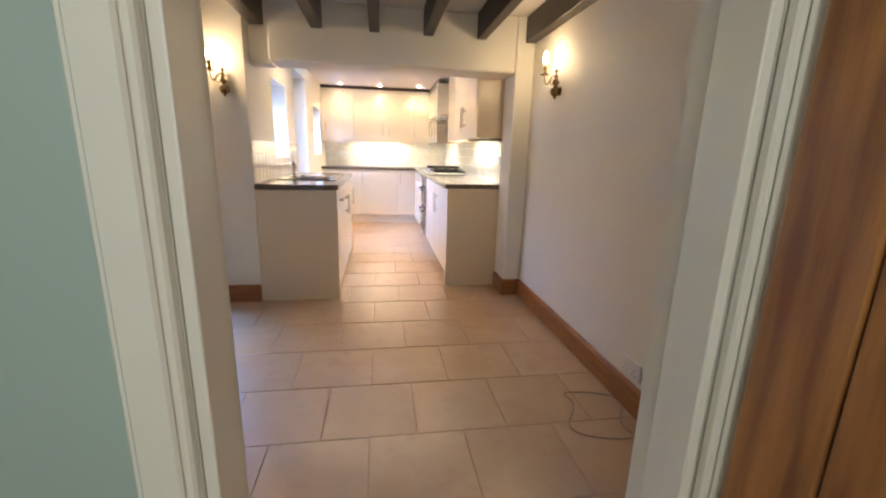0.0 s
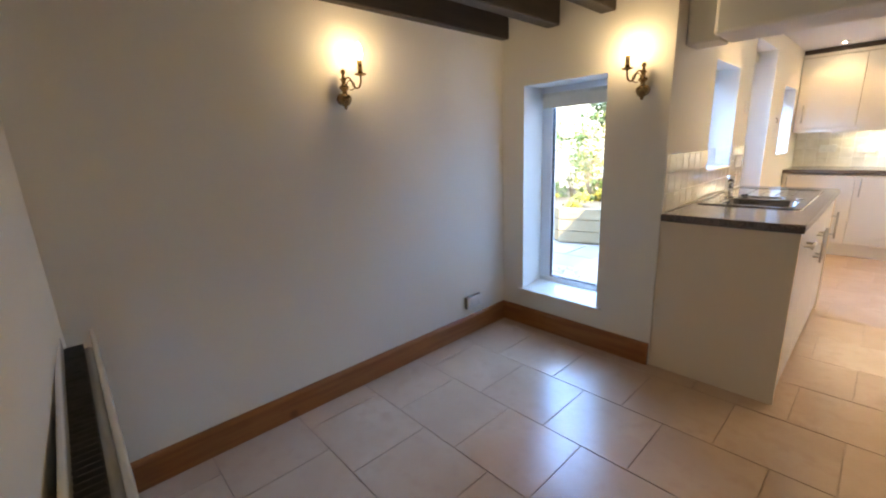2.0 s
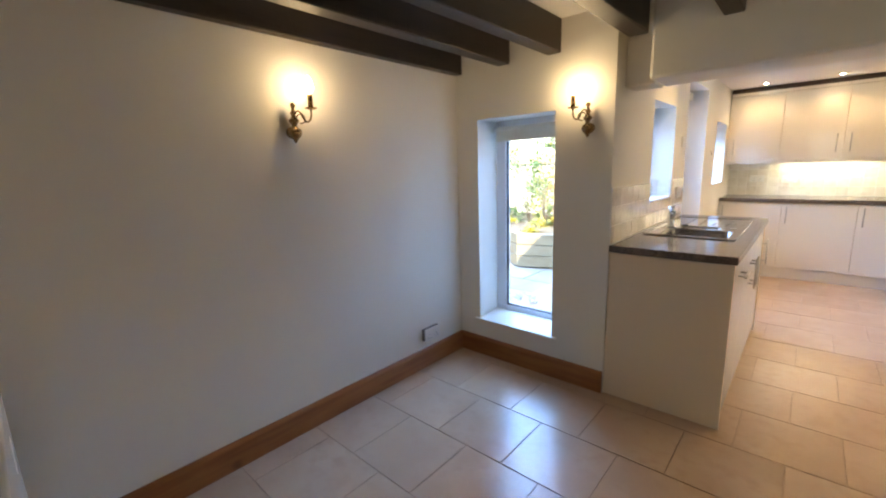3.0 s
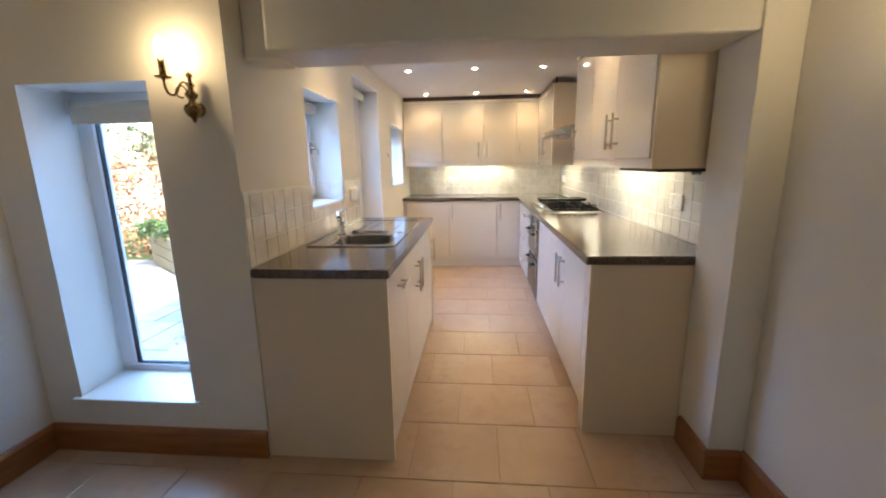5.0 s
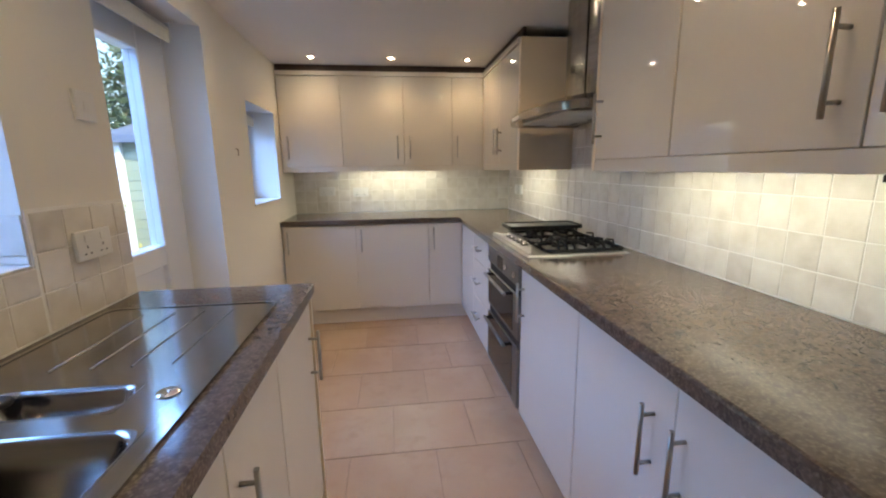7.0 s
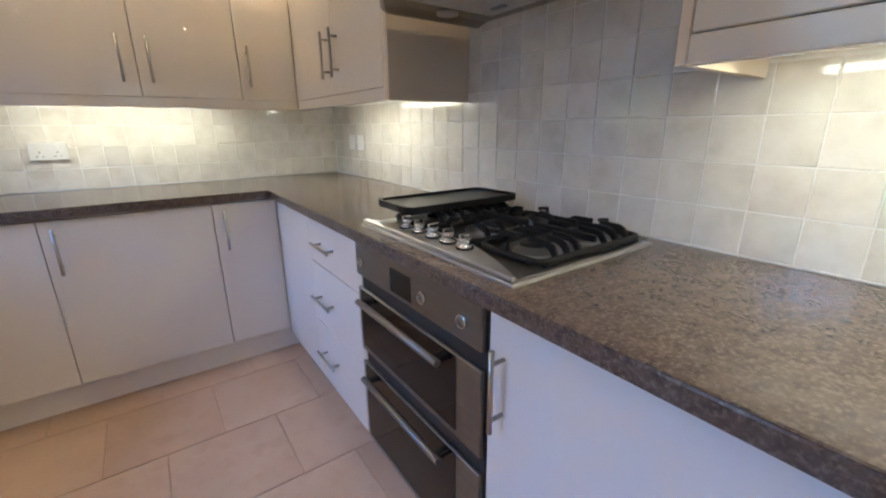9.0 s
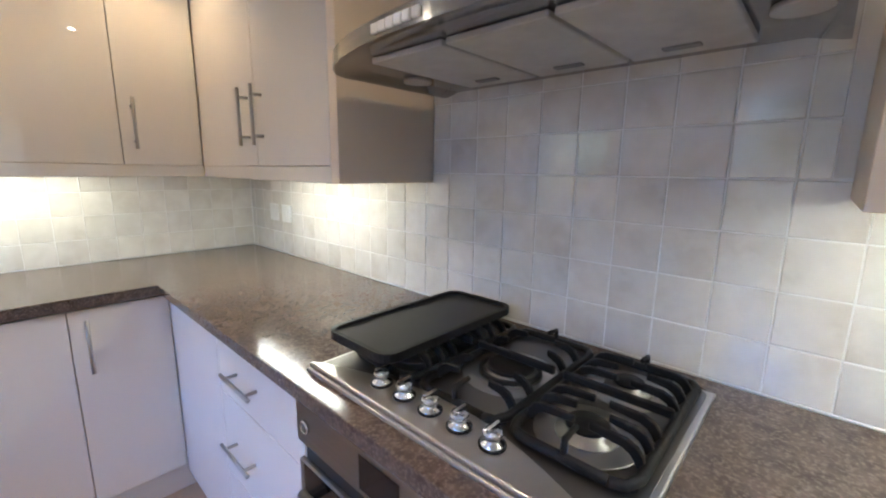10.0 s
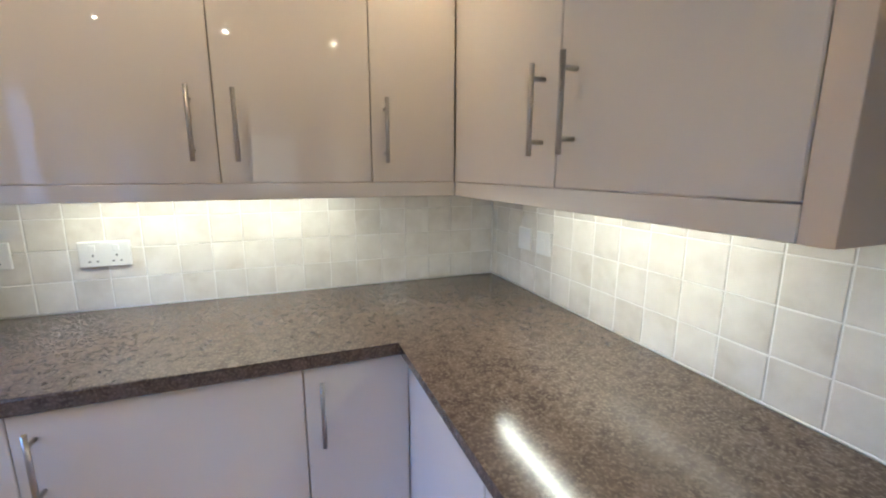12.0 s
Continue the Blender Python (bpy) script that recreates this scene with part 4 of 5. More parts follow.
tap = thing("mixer_tap", (0.112, 0.872, 0.915), "chrome single-lever mixer tap standing at the back of the sink", "tap")
part("body", lathe(bmesh.new(), [(0.028, 0), (0.028, 0.005), (0.021, 0.010), (0.022, 0.060), (0.026, 0.118), (0.024, 0.132), (0.014, 0.138), (0, 0.139)], 24), "chrome", tap)
part("spout", tube(bmesh.new(), [(0.0, 0.0, 0.092), (0.010, -0.038, 0.108), (0.020, -0.078, 0.116), (0.024, -0.098, 0.112)], 0.0165, 14, 0.0145), "chrome", tap)
part("aerator", tube(bmesh.new(), [(0.022, -0.090, 0.108), (0.022, -0.091, 0.090)], 0.011, 12), "chrome", tap)
lv = bmesh.new()
box(lv, -0.007, 0.007, 0.0, 0.095, 0.136, 0.142, 0.002)
part("lever", lv, "chrome", tap).rotation_euler = (radians(7), 0, radians(-12))
strn = thing("plug", (0.19, 0.925, 0.916), "small black rubber plug lying beside the half bowl", "sink plug")
part("disc", lathe(bmesh.new(), [(0.020, 0), (0.022, 0.006), (0.016, 0.012), (0, 0.012)], 16), "seal", strn)

# ---- sockets and switches ----


def plate(name, at, face, w, h, label, category, gangs=2, sockets=True, group="white sockets and switches"):
    """A white wall plate. face: degrees by which its front turns from -y."""
    t = thing(name, at, label, category, group, face)
    part("faceplate", box(bmesh.new(), -w / 2, w / 2, -0.010, 0, -h / 2, h / 2, 0.003, 2), "plastic", t)
    for g in range(gangs):
        cx = (g - (gangs - 1) / 2) * w / max(gangs, 1) * (0.9 if gangs > 1 else 1)
        part("rocker", box(bmesh.new(), cx - 0.009, cx + 0.009, -0.013, -0.0102, h * 0.12 if sockets else -0.014, h * 0.36 if sockets else 0.014, 0.001), "plastic", t)
        if sockets:
            bm = bmesh.new()
            for dx, dz, sx, sz in ((0, -0.004, 0.002, 0.004), (-0.011, -0.024, 0.0035, 0.002), (0.011, -0.024, 0.0035, 0.002)):
                box(bm, cx + dx - sx, cx + dx + sx, -0.0108, -0.0102, dz - sz, dz + sz)
            part("pin_slots", bm, "seal", t, "dark pin holes")
    return t


E, F, Wt = -90, 0, 90
plate("socket", (2.080, 0.780, 1.107), E, 0.146, 0.086, "white double socket on the tiles above the hob side worktop", "socket")
sp = plate("cooker_switch", (2.080, 0.462, 1.110), E, 0.086, 0.086, "white switch plate with a red rocker on the tiles", "switch", 1, False)
part("red_rocker", box(bmesh.new(), -0.011, 0.011, -0.016, -0.0132, -0.020, 0.020, 0.001), "red", sp, "red rocker")
plate("switch", (2.080, 3.80, 1.118), E, 0.086, 0.086, "white fused switch on the tiles in the corner", "switch", 1, False)
plate("switch", (2.080, 3.93, 1.118), E, 0.086, 0.086, "white fused switch on the tiles in the corner", "switch", 1, False)
plate("socket", (0.300, 4.220, 1.115), F, 0.146, 0.086, "white double socket on the far wall tiles", "socket")
plate("socket", (0.615, 4.220, 1.105), F, 0.146, 0.086, "white double socket on the far wall tiles", "socket")
plate("socket", (0.010, 1.490, 1.115), Wt, 0.146, 0.086, "white double socket on the tiles beside the sink window", "socket")
plate("switch", (0.001, 1.565, 1.515), Wt, 0.086, 0.086, "white light switch between the sink window and garden door", "switch", 1, False)
low = plate("socket", (-1.063, -0.365, 0.238), Wt, 0.150, 0.086, "white double socket low on the dining wall above the skirting", "socket")
part("back_box", box(bmesh.new(), -0.074, 0.074, 0.0002, 0.0255, -0.042, 0.042, 0.002), "rad_inside", low, "grey surface-mounted back box")
plate("socket", (2.089, -1.615, 0.205), E, 0.146, 0.086, "white double socket low on the wall above the skirting", "socket")
plate("switch", (0.540, -2.7005, 1.50), 180, 0.086, 0.086, "white switch plate on the green hall wall", "switch", 1, False)
hk = thing("wall_hook", (0.001, 2.79, 1.43), "small metal key hook on the cream wall", "hook")
part("hook", tube(bmesh.new(), [(0, 0, 0.02), (0.012, 0, 0.015), (0.016, 0, -0.01), (0.010, 0, -0.02)], 0.003, 6), "brass", hk)
th = thing("thermostat", (-1.089, -2.400, 1.925), "white room thermostat box on the dining wall beside the beam", "thermostat", turn=-90)
part("case", box(bmesh.new(), -0.045, 0.045, 0, 0.028, -0.045, 0.045, 0.004, 2), "plastic", th)
part("dial", lathe(bmesh.new(), [(0.018, 0.0285), (0.016, 0.036), (0, 0.036)], 16, axis="y"), "plastic", th)

# ---- downlights ----
dl = thing("downlight", (DOWNLIGHTS[0][0], DOWNLIGHTS[0][1], 2.1645), "lit recessed downlight with a white rim in the kitchen ceiling", "downlight", "recessed kitchen downlights")
part("bezel", lathe(bmesh.new(), [(0.038, 0.0), (0.038, -0.003), (0.021, -0.006), (0.021, 0.0)], 24), "handle", dl)
part("lens", lathe(bmesh.new(), [(0.015, -0.003), (0.011, -0.007), (0.0, -0.009)], 20), "lens", dl, "glowing lamp lens")
for x, y in DOWNLIGHTS[1:]:
    copy_thing(dl, pose(x, y, 2.1645))

# ---- wall lamps ----


def sconce(x, y, z, face, label, s=-1):
    t = thing("wall_lamp", (x, y, z), label, "wall lamp", "brass candle wall lamps", face)
    # local: the wall is the plane y = 0 and the lamp stands out along -y
    prof = [(0.0, -0.052), (0.007, -0.046), (0.010, -0.036), (0.024, -0.024), (0.033, -0.004), (0.030, 0.012), (0.015, 0.022), (0.012, 0.034), (0.022, 0.046), (0.024, 0.056), (0.012, 0.066), (0.010, 0.078),
            (0.016, 0.088), (0.008, 0.098), (0.007, 0.112), (0.013, 0.120), (0.011, 0.130), (0.0, 0.138)]
    bm = lathe(bmesh.new(), [(r, h) for r, h in prof], 16, at=(0, -0.034, 0))
    part("back_post", bm, "brass", t)
    part("rose", lathe(bmesh.new(), [(0.028, 0.0), (0.026, -0.008), (0.012, -0.014)], 18, axis="y"), "brass", t)
    arm = [(s * 0.60 * u, -0.034 - 0.53 * u, z_) for u, z_ in ((0.0, 0.068), (0.006, 0.082), (0.016, 0.094), (0.028, 0.098), (0.040, 0.091), (0.050, 0.074), (0.058, 0.058), (0.070, 0.047), (0.084, 0.047),
                                                       (0.096, 0.056), (0.102, 0.072), (0.104, 0.090), (0.104, 0.104))]
    part("arm", tube(bmesh.new(), arm, 0.0045, 8), "brass", t, "S-curved brass arm")
    ex, ey, ez = arm[-1]
    part("scroll", tube(bmesh.new(), [(s * (0.028 - 0.022 * math.cos(a)), -0.05, 0.062 + 0.022 * math.sin(a)) for a in [k * 0.5 for k in range(11)]], 0.003, 6), "brass", t)
    part("drip_pan", lathe(bmesh.new(), [(0.006, -0.004), (0.026, 0.002), (0.030, 0.007), (0.024, 0.004), (0.012, 0.003)], 20, at=(ex, ey, ez)), "brass", t)
    part("candle_tube", lathe(bmesh.new(), [(0.012, 0.003), (0.012, 0.072), (0.0, 0.072)], 14, at=(ex, ey, ez)), "brass", t)
    part("bulb", lathe(bmesh.new(), [(0.008, 0.073), (0.015, 0.086), (0.0175, 0.100), (0.015, 0.120), (0.008, 0.140), (0.0, 0.150)], 16, at=(ex, ey, ez)), "bulb", t, "lit candle bulb")
    w = t.matrix_world @ Vector((ex, ey, ez + 0.088))
    lamp("candle_lamp", "POINT", Matrix.Translation(w), 0.17, WARM, 0.022)
    for o in t.children:
        if o.name.startswith("bulb"):
            o.visible_shadow = False
    return t


sconce(*SCONCES[0], "aged brass candle wall lamp, lit, on the long cream wall", 1)
sconce(*SCONCES[1], "aged brass candle wall lamp, lit, beside the tall window")
sconce(*SCONCES[2], "aged brass candle wall lamp, lit, beside the kitchen opening")

# ---- radiator ----
rad = thing("radiator", (-0.98, -2.50, 0.10), "white double-panel radiator on the dining wall", "radiator")
for nm, y0 in (("rear_panel", 0.024), ("front_panel", 0.112)):
    bm = bmesh.new()
    box(bm, 0, 1.20, y0, y0 + 0.015, 0, 0.655, 0.005, 2)
    part(nm, bm, "radiator", rad, "white enamelled steel panel")
bm = prism(bmesh.new(), [(0, 0.040), (0.002, 0.040), (0.002, 0.088), (0.0145, 0.088), (0.0145, 0.090), (0, 0.090)], 0.03, 0.62)
fin = part("fin", bm, "rad_inside", rad)
fin.location.x = 0.03
for k in range(1, 46):
    piece(fin.data, "fin", rad, (0.03 + 0.025 * k, 0, 0))
part("crosstube", tube(bmesh.new(), [(0.05, 0.100, 0.60), (1.15, 0.100, 0.60)], 0.012, 8), "radiator", rad)
for x in (0.15, 1.05):
    part("bracket", box(bmesh.new(), x, x + 0.03, 0.002, 0.0235, 0.10, 0.60, 0.001), "radiator", rad)

# ---- cable on the floor ----
cab = bmesh.new()
pts = []
for k in range(41):
    u = k / 40
    a = u * 2 * math.pi * 1.15
    pts.append((1.91 + 0.14 * math.cos(a + 2.2) + 0.05 * math.sin(3 * a), -1.66 + 0.18 * math.sin(a + 2.2), 0.0035))
tube(cab, pts, 0.003, 6)
ct = part("cable", cab, "cable")
tagged(ct, "thin loose cable in a loop on the tiled floor", "cable")

# ---- garden ----
ground = tagged(part("ground", box(bmesh.new(), -60, 60, -60, 60, -0.30, -0.16), "grass"), kind="structure")


def leaves(bm, centre, radii, count, size, rng, lift=0.0):
    """Small leaves in uneven clumps through an egg-shaped space."""
    c = Vector(centre)
    clumps = []
    for _ in range(max(5, count // 60)):
        v = Vector((rng.gauss(0, 1), rng.gauss(0, 1), rng.gauss(0, 1))).normalized() * rng.uniform(0.45, 1.0)
        clumps.append(Vector((v.x * radii[0], v.y * radii[1], v.z * radii[2])))
    for _ in range(count):
        p = c + rng.choice(clumps) + Vector((rng.gauss(0, 1) * radii[0], rng.gauss(0, 1) * radii[1], rng.gauss(0, 1) * radii[2])) * 0.17
        if p.z < lift:
            p.z = lift + rng.random() * 0.1
        a = Vector((rng.gauss(0, 1), rng.gauss(0, 1), rng.gauss(0, 0.6))).normalized()
        b = a.orthogonal().normalized()
        s = size * rng.uniform(0.6, 1.4)
        bm.faces.new([bm.verts.new(q) for q in (p - a * s, p + b * s * 0.42, p + a * s, p - b * s * 0.42)])


def shrub(at, radii, count, size, material, label, seed, name="shrub", stems=5):
    rng = random.Random(seed)
    t = thing(name, at, label, "garden plant")
    bm = bmesh.new()
    for k in range(stems):
        a = rng.uniform(0, 6.28)
        tube(bm, [(0, 0, -0.02), (0.3 * radii[0] * math.cos(a), 0.3 * radii[1] * math.sin(a), radii[2] * 0.8), (0.6 * radii[0] * math.cos(a), 0.6 * radii[1] * math.sin(a), radii[2] * 1.4)], 0.012, 5, 0.004)
    part("stems", bm, "bark", t)
    bm = bmesh.new()
    leaves(bm, (0, 0, radii[2]), radii, count, size, rng, 0.02)
    part("foliage", bm, material, t)
    return t


def tree(at, height, spread, count, size, material, label, seed, bare=False):
    rng = random.Random(seed)
    t = thing("tree", at, label, "tree", "trees behind the garden")
    bm = bmesh.new()
    tube(bm, [(0, 0, -0.1), (0.05, 0.02, height * 0.3), (0, 0.06, height * 0.62), (0.06, 0, height * 0.9)], height * (0.018 if bare else 0.035), 9, height * 0.008)
    part("trunk", bm, "bark", t)
    bm = bmesh.new()
    for k in range(44 if bare else 12):
        z = height * rng.uniform(0.25, 0.8)
        a = rng.uniform(0, 6.28)
        d = spread * rng.uniform(0.5, 1.0)
        e = Vector((d * math.cos(a), d * math.sin(a), z + d * 0.6))
        tube(bm, [(0, 0, z), (e.x * 0.5, e.y * 0.5, z + d * 0.25), e], height * (0.005 if bare else 0.010), 5, 0.006)
        if bare:
            for _ in range(12):
                q = Vector((e.x, e.y, e.z)) * rng.uniform(0.6, 1.0)
                q.z = z + (e.z - z) * 0.8
                tube(bm, [q, q + Vector((rng.uniform(-.6, .6), rng.uniform(-.6, .6), rng.uniform(0.2, .9)))], 0.007, 3, 0.003)
    part("limbs", bm, "bark", t)
    bm = bmesh.new()
    leaves(bm, (0, 0, height * 0.62), (spread, spread, height * 0.40), count, size, rng, height * 0.12)
    part("crown", bm, material, t)
    return t


# raised sleeper bed, seen through the tall window
bed = thing("raised_bed", (-2.35, 2.85, -0.10), "raised bed of pale weathered sleepers, planted", "raised bed")
for k in range(3):
    z = 0.165 * k
    part("sleeper", box(bmesh.new(), 0.0, 2.0, 0.0, 0.10, z, z + 0.158, 0.010, 2), "sleeper", bed).rotation_euler = (0, 0, radians(18))
    part("sleeper", box(bmesh.new(), -2.2, -0.005, 0.0, 0.10, z, z + 0.158, 0.010, 2), "sleeper", bed).rotation_euler = (0, 0, radians(-38))
part("soil", prism(bmesh.new(), [(0, 0.1), (1.9, 0.72), (1.2, 3.0), (-2.5, 3.0), (-1.75, 1.45)], 0.0, 0.42), "soil", bed, "dark soil fill")
rng = random.Random(11)
for k in range(16):
    x, y = rng.uniform(-3.9, -1.0), rng.uniform(3.25, 4.9)
    if y < 3.0 + 0.35 * abs(x + 2.35) + 0.2:
        y += 0.6
    shrub((x, y, 0.32), (0.26, 0.26, 0.17), 300, 0.030, ["leaf", "leaf", "leaf", "leaf_yellow"][k % 4], ["low bright green bedding plant in the raised bed", "leafy bedding plant in the raised bed",
          "white and lilac flowering plant in the raised bed", "yellow-green bedding plant in the raised bed"][k % 4], 40 + k, "bedding_plant", 3)
shrub((-3.1, 4.5, 0.32), (0.45, 0.4, 0.75), 900, 0.035, "leaf", "tall leafy shrub with pale young growth behind the raised bed", 3)
shrub((-3.0, 5.6, -0.15), (0.7, 0.6, 1.0), 1500, 0.040, "leaf_yellow", "yellow-green shrub against the pale garden wall", 4)
shrub((-2.55, 4.1, 0.30), (0.26, 0.26, 0.6), 150, 0.026, "petal", "climbing rose with russet flowers", 5)
shrub((-4.8, 5.0, -0.15), (0.8, 0.8, 0.9), 1600, 0.045, "leaf_red", "russet-leaved shrub in the border", 6)
shrub((-1.30, 1.30, -0.12), (0.18, 0.15, 0.10), 260, 0.016, "petal_white", "lilac flowers spilling onto the paving by the window", 8, "flower_clump", 3)
shrub((-2.9, 1.2, -0.12), (0.30, 0.3, 0.25), 500, 0.03, "leaf", "small green plant in a dark pot on the patio", 9)
shrub((-5.5, 3.6, -0.15), (0.5, 0.5, 0.5), 700, 0.04, "leaf_red", "orange-leaved shrub beyond the patio", 10)
pt = thing("plant_pot", (-2.9, 1.2, -0.155), "dark glazed pot on the paving", "plant pot")
part("pot", lathe(bmesh.new(), [(0.10, 0), (0.16, 0.20), (0.18, 0.24), (0.16, 0.24), (0.14, 0.18)], 20), "pot", pt)
# garden wall and fence behind
gw = thing("garden_wall", (-3.0, 7.6, -0.16), "sunlit white-rendered garden wall behind the plants", "garden wall")
part("wall", box(bmesh.new(), -5.0, 2.2, 0, 0.2, 0, 1.55, 0.01), "render", gw)
part("coping", box(bmesh.new(), -5.05, 2.25, -0.04, 0.24, 1.552, 1.61, 0.01), "slab", gw)
fn = thing("fence", (-8.2, 1.0, -0.16), "pale close-boarded garden fence", "fence")
for k in range(44):
    part("board", box(bmesh.new(), 0, 0.02, 0.15 * k, 0.15 * k + 0.142, 0, 1.7, 0.003), "fence", fn)
part("rail", box(bmesh.new(), 0.021, 0.06, 0, 6.6, 0.4, 0.47), "fence", fn)
part("rail", box(bmesh.new(), 0.021, 0.06, 0, 6.6, 1.3, 1.37), "fence", fn)
# garden shed seen through the door
sh = thing("garden_shed", (-2.45, 5.9, -0.16), "sage green boarded shed with a blue-grey roof", "shed")
bm = bmesh.new()
for k in range(15):
    box(bm, 0.0, 1.55, 0.0 - 0.006 * (k % 2), 1.2, 0.125 * k, 0.125 * k + 0.122, 0.003)
part("wall", bm, "shed", sh)
part("corner_post", box(bmesh.new(), -0.05, 0.05, -0.06, 0.0, 0, 1.86, 0.004), "upvc", sh, "white corner post")
part("window_frame", ring_prism(bmesh.new(), [(0.3, -0.02), (1.2, -0.02), (1.2, 0.0), (0.3, 0.0)], [(0.35, -0.019), (1.15, -0.019), (1.15, -0.001), (0.35, -0.001)], 0.7, 1.3), "shed", sh)
bm = bmesh.new()
v = [bm.verts.new(p) for p in ((-0.12, -0.15, 1.84), (1.67, -0.15, 1.84), (1.67, 1.35, 2.26), (-0.12, 1.35, 2.26), (-0.12, -0.15, 1.93), (1.67, -0.15, 1.93), (1.67, 1.35, 2.34), (-0.12, 1.35, 2.34))]
for q in ((0, 1, 2, 3), (4, 5, 6, 7), (0, 1, 5, 4), (1, 2, 6, 5), (2, 3, 7, 6), (3, 0, 4, 7)):
    bm.faces.new([v[i] for i in q])
part("roof", bm, "slate", sh, "blue-grey felt roof")
shrub((-1.75, 5.25, -0.15), (0.35, 0.3, 0.36), 900, 0.035, "leaf_yellow", "bright yellow flowering shrub by the shed", 21)
for i, (x, y, h, s, mat_, bare) in enumerate([(-4.5, 12, 4.6, 1.7, "leaf_dark", 0), (-2.0, 13, 5.0, 1.9, "leaf_dark", 0), (-7.5, 9.5, 4.0, 1.5, "leaf", 1), (-11, 6.5, 4.2, 1.7, "leaf", 1),
                                              (-6.5, 15, 5.5, 2.1, "leaf_dark", 0), (-12, 10, 7.0, 2.3, "leaf_dark", 0), (0.3, 12, 4.6, 1.8, "leaf", 0), (-14, 2.5, 4.4, 2.0, "leaf_dark", 0), (-9, -2, 6, 2, "leaf", 0)]):
    tree((x, y, -0.16), h, s, 700 if bare else 5200, 0.055 if bare else 0.085, mat_, "bare-branched tree with few leaves behind the garden" if bare else ("dark evergreen tree behind the garden wall" if mat_ == "leaf_dark" else "green leafy tree behind the garden"), 60 + i, bool(bare))

# ---- ceramic pieces ----
TP = 0.1045


def tile_mesh(name, w, h, t, bev, material):
    """A cushion-edged tile lying in its own plane, its back at z = 0."""
    bm = bmesh.new()
    lo = [bm.verts.new((x * w / 2, y * h / 2, 0)) for x, y in ((-1, -1), (1, -1), (1, 1), (-1, 1))]
    mi = [bm.verts.new((x * w / 2, y * h / 2, t - bev)) for x, y in ((-1, -1), (1, -1), (1, 1), (-1, 1))]
    up = [bm.verts.new((x * (w / 2 - bev), y * (h / 2 - bev), t)) for x, y in ((-1, -1), (1, -1), (1, 1), (-1, 1))]
    for a, b in ((lo, mi), (mi, up)):
        for k in range(4):
            bm.faces.new((a[k], a[(k + 1) % 4], b[(k + 1) % 4], b[k]))
    bm.faces.new(up)
    me = mesh_of(name, bm)
    me.materials.append(M[material])
    return me


rng = random.Random(5)
cache = {}


def tiled(parent, axis, face, u0, u1, z0, z1, origin_u, sgn, skip=()):
    """Square tiles on a wall face, cut to fit its edges. axis 'y': the wall runs along y and faces sgn * x."""
    i0 = math.floor((u0 - origin_u) / TP)
    u = origin_u + i0 * TP
    while u < u1 - 0.004:
        z = 0.9125
        while z < z1 - 0.004:
            a, b, c, d = max(u, u0), min(u + TP, u1), max(z, z0), min(z + TP, z1)
            if b - a > 0.012 and d - c > 0.012 and not any(s[0] < (a + b) / 2 < s[1] and s[2] < (c + d) / 2 < s[3] for s in skip):
                key = (round(b - a - 0.003, 3), round(d - c - 0.003, 3))
                if key not in cache:
                    cache[key] = tile_mesh("wall_tile", key[0] - 0.0005, key[1] - 0.0005, 0.0024, 0.0014, "wall_tile")
                cu, cz = (a + b) / 2, (c + d) / 2
                j = [rng.uniform(-0.5, 0.5) for _ in range(3)]
                if axis == "y":
                    m = Matrix.Translation((face, cu, cz)) @ pose(0, 0, 0, 90, 0, 90 * sgn) @ pose(0, 0, 0, j[0], j[1], j[2])
                else:
                    m = Matrix.Translation((cu, face, cz)) @ pose(0, 0, 0, 90, 0, 0) @ pose(0, 0, 0, j[0], j[1], j[2])
                ob = new("tile", cache[key])
                ob.parent = parent
                ob.matrix_basis = m
            z += TP
        u += TP


def backing(parent, x0, x1, y0, y1, z0, z1):
    part("grout", box(bmesh.new(), x0, x1, y0, y1, z0, z1), "wall_grout", parent)


backing(wall_east, 2.0855, 2.0895, 0.270, 4.229, 0.912, 1.335)
backing(wall_east, 2.0855, 2.0895, 1.831, 2.783, 1.3355, 2.163)
tiled(wall_east, "y", 2.0855, 0.272, 4.222, 0.912, 1.331, 1.9835, -1)
tiled(wall_east, "y", 2.0855, 1.831, 2.783, 1.331, 2.163, 1.9835, -1)
backing(wall_far, 0.002, 2.085, 4.2255, 4.2295, 0.912, 1.335)
tiled(wall_far, "x", 4.2255, 0.002, 2.080, 0.912, 1.331, 1.663, -1)
backing(wall_west, 0.0005, 0.0045, 0.362, 1.676, 0.912, 1.087)
backing(wall_west, 0.0005, 0.0045, 0.362, 0.719, 1.0875, 1.235)
backing(wall_west, 0.0005, 0.0045, 1.293, 1.676, 1.0875, 1.235)
backing(wall_garden, 0.0005, 0.0045, 0.002, 0.361, 0.912, 1.235)
tiled(wall_garden, "y", 0.0045, 0.002, 0.361, 0.912, 1.232, 0.361, 1)
tiled(wall_west, "y", 0.0045, 0.362, 0.719, 0.912, 1.232, 0.361, 1)
tiled(wall_west, "y", 0.0045, 0.719, 1.293, 0.912, 1.087, 0.361, 1)
tiled(wall_west, "y", 0.0045, 1.293, 1.676, 0.912, 1.232, 0.361, 1)

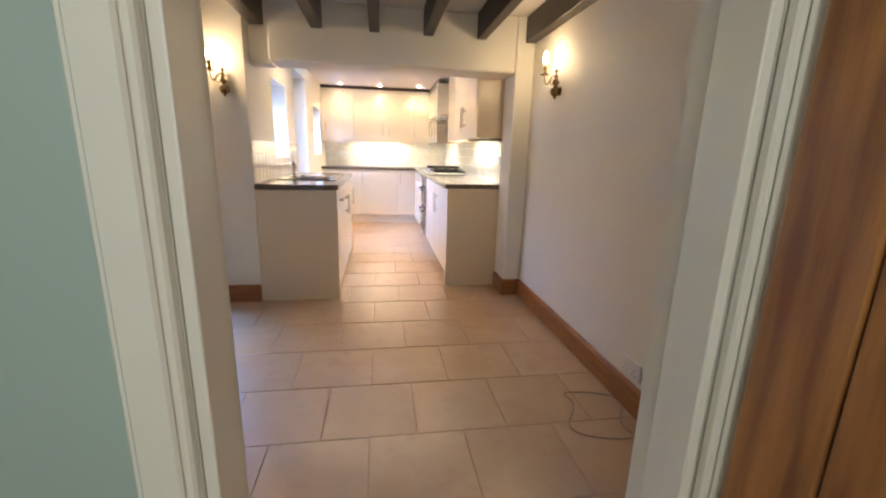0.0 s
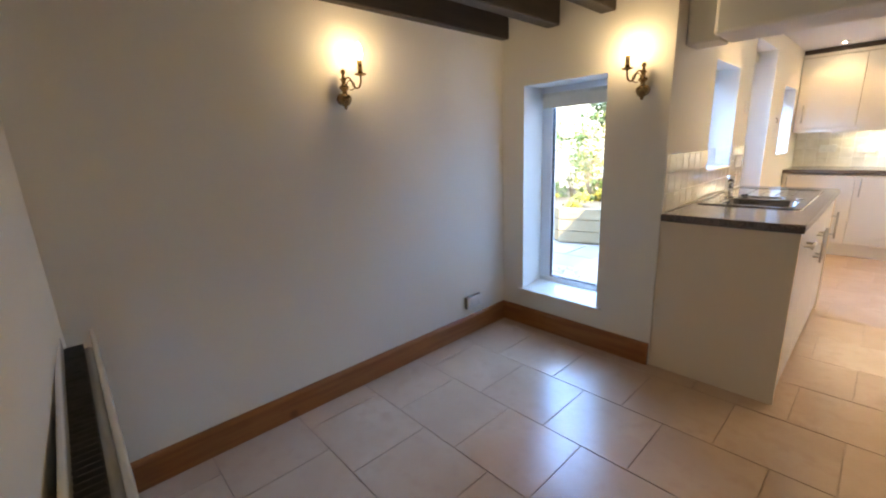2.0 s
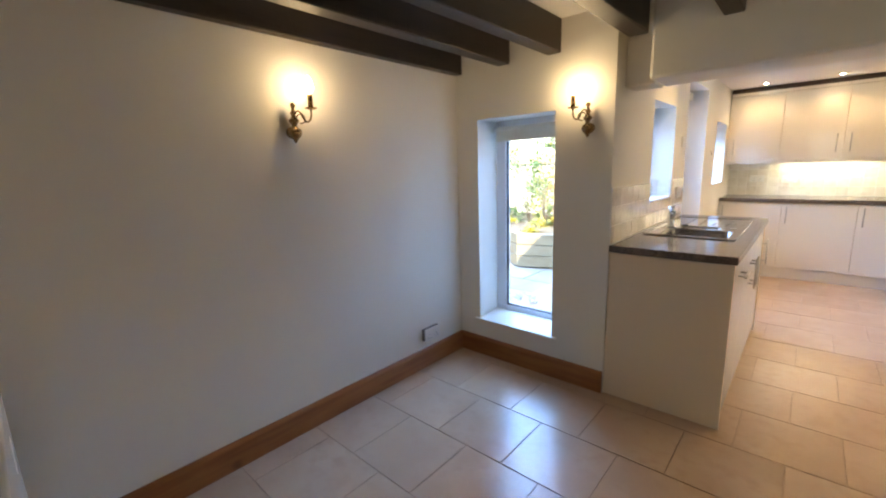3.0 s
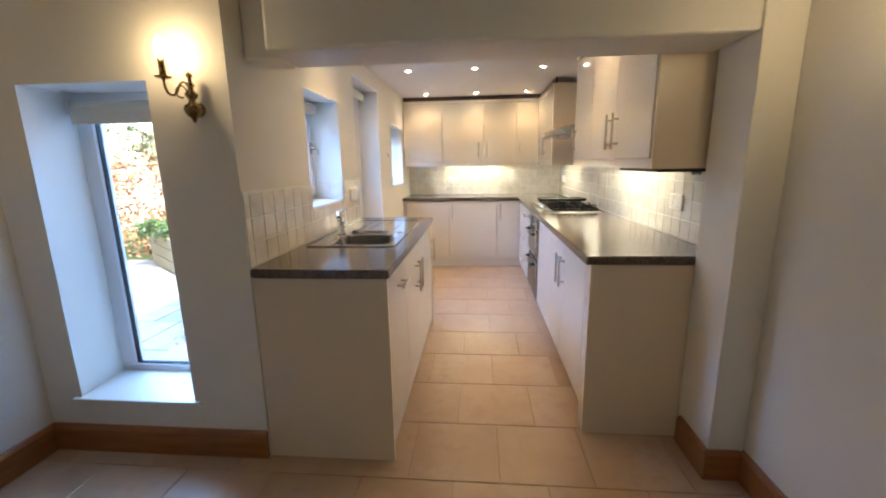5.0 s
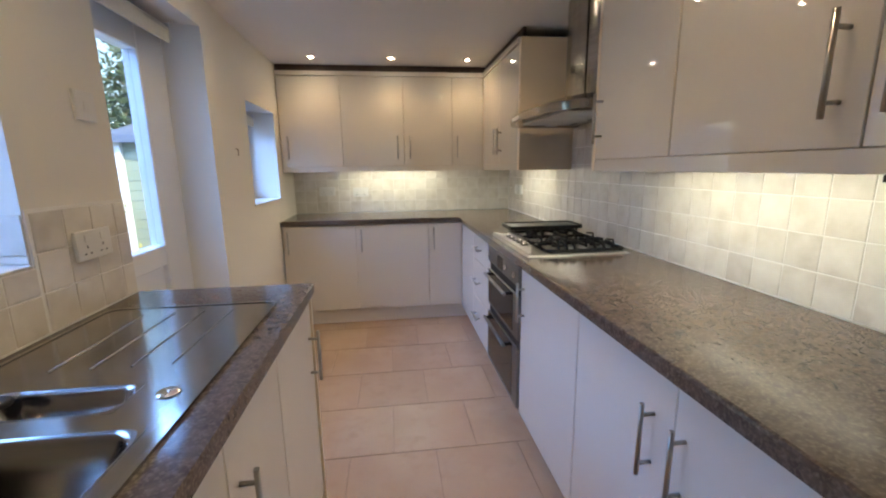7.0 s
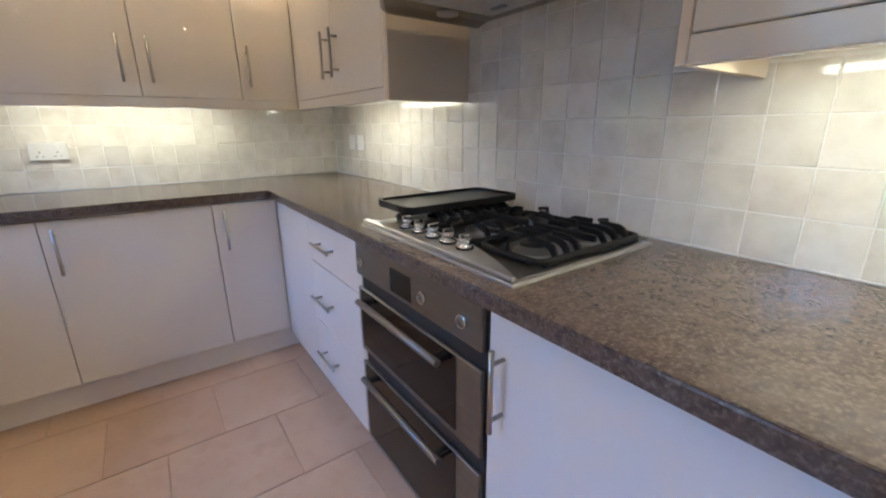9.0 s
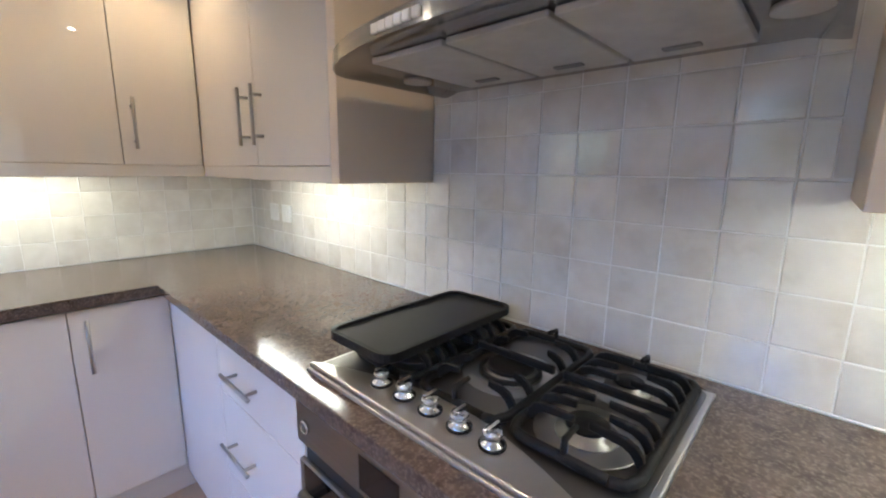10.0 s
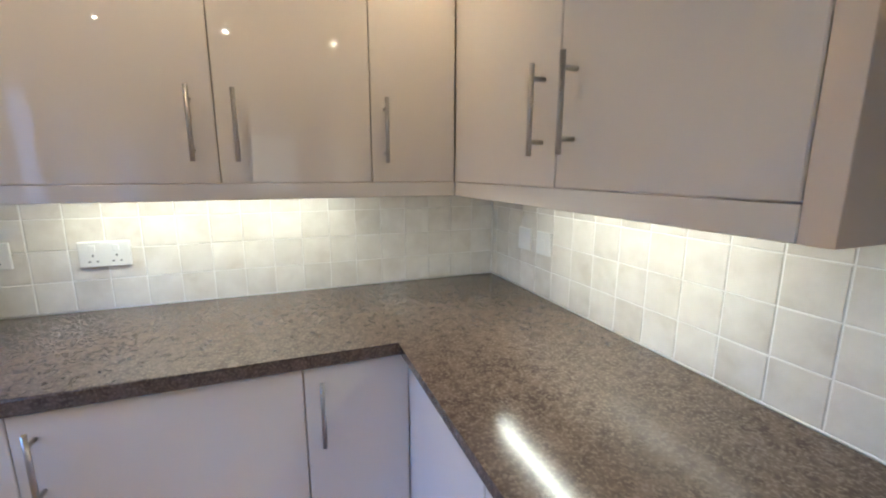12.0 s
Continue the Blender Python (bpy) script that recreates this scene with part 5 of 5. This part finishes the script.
# tiles on the far reveal of the sink window: the reveal splays outward
rev = math.atan2(0.09, 0.36)
for i, w_ in enumerate((0.1015, 0.1015)):
    for z0, z1 in ((1.099, 1.118), (1.1215, 1.2225)):
        key = (w_, round(z1 - z0, 4))
        if key not in cache:
            cache[key] = tile_mesh("wall_tile", key[0], key[1], 0.0024, 0.0014, "wall_tile")
        d_ = 0.052 + 0.1045 * i
        ob = new("tile", cache[key])
        ob.parent = wall_west
        ob.matrix_basis = Matrix.Translation((-d_ * math.cos(rev), 1.29 + d_ * math.tan(rev) - 0.003, (z0 + z1) / 2)) @ pose(0, 0, 0, 0, 0, -math.degrees(rev)) @ pose(0, 0, 0, 90, 0, 0)

# floor tiles, laid half-bond
S = 0.40
fcache = {}
for k in range(-14, 11):
    y0 = 0.30 + S * k
    off = 0.865 if k % 2 == 0 else 0.665
    for i in range(-6, 5):
        x0 = off + S * i
        a, b, c_, d = max(x0, -1.088), min(x0 + S, 2.088), max(y0, -5.0), min(y0 + S, 4.228)
        if y0 + S / 2 < -2.53:
            a = max(a, 0.10)
        elif y0 > -0.2:
            a = max(a, 0.0 if y0 > 0 else a)
        if b - a < 0.02 or d - c_ < 0.02:
            continue
        key = (round(b - a - 0.005, 3), round(d - c_ - 0.005, 3))
        if key not in fcache:
            fcache[key] = tile_mesh("floor_tile", key[0] + 0.001, key[1] + 0.001, 0.0035, 0.0012, "floor")
        ob = new("tile", fcache[key])
        ob.parent = floor
        ob.location = ((a + b) / 2, (c_ + d) / 2, -0.0035 + rng.uniform(0, 0.0004))

# paving slabs outside
rng = random.Random(9)
y0 = -3.2
while y0 < 4.2:
    dy = rng.choice((0.45, 0.6))
    x0 = -6.6 + rng.uniform(0, 0.3)
    while x0 < -0.45:
        dx = rng.choice((0.6, 0.6, 0.9))
        if not (x0 + dx > -1.40 and y0 < 0.40) and x0 + dx < -0.36:
            ob = part("paving_slab", box(bmesh.new(), 0, dx - 0.014, 0, dy - 0.014, 0, 0.035, 0.006), "slab", ground)
            ob.location = (x0, y0, -0.158 + rng.uniform(0, 0.004))
        x0 += dx
    y0 += dy
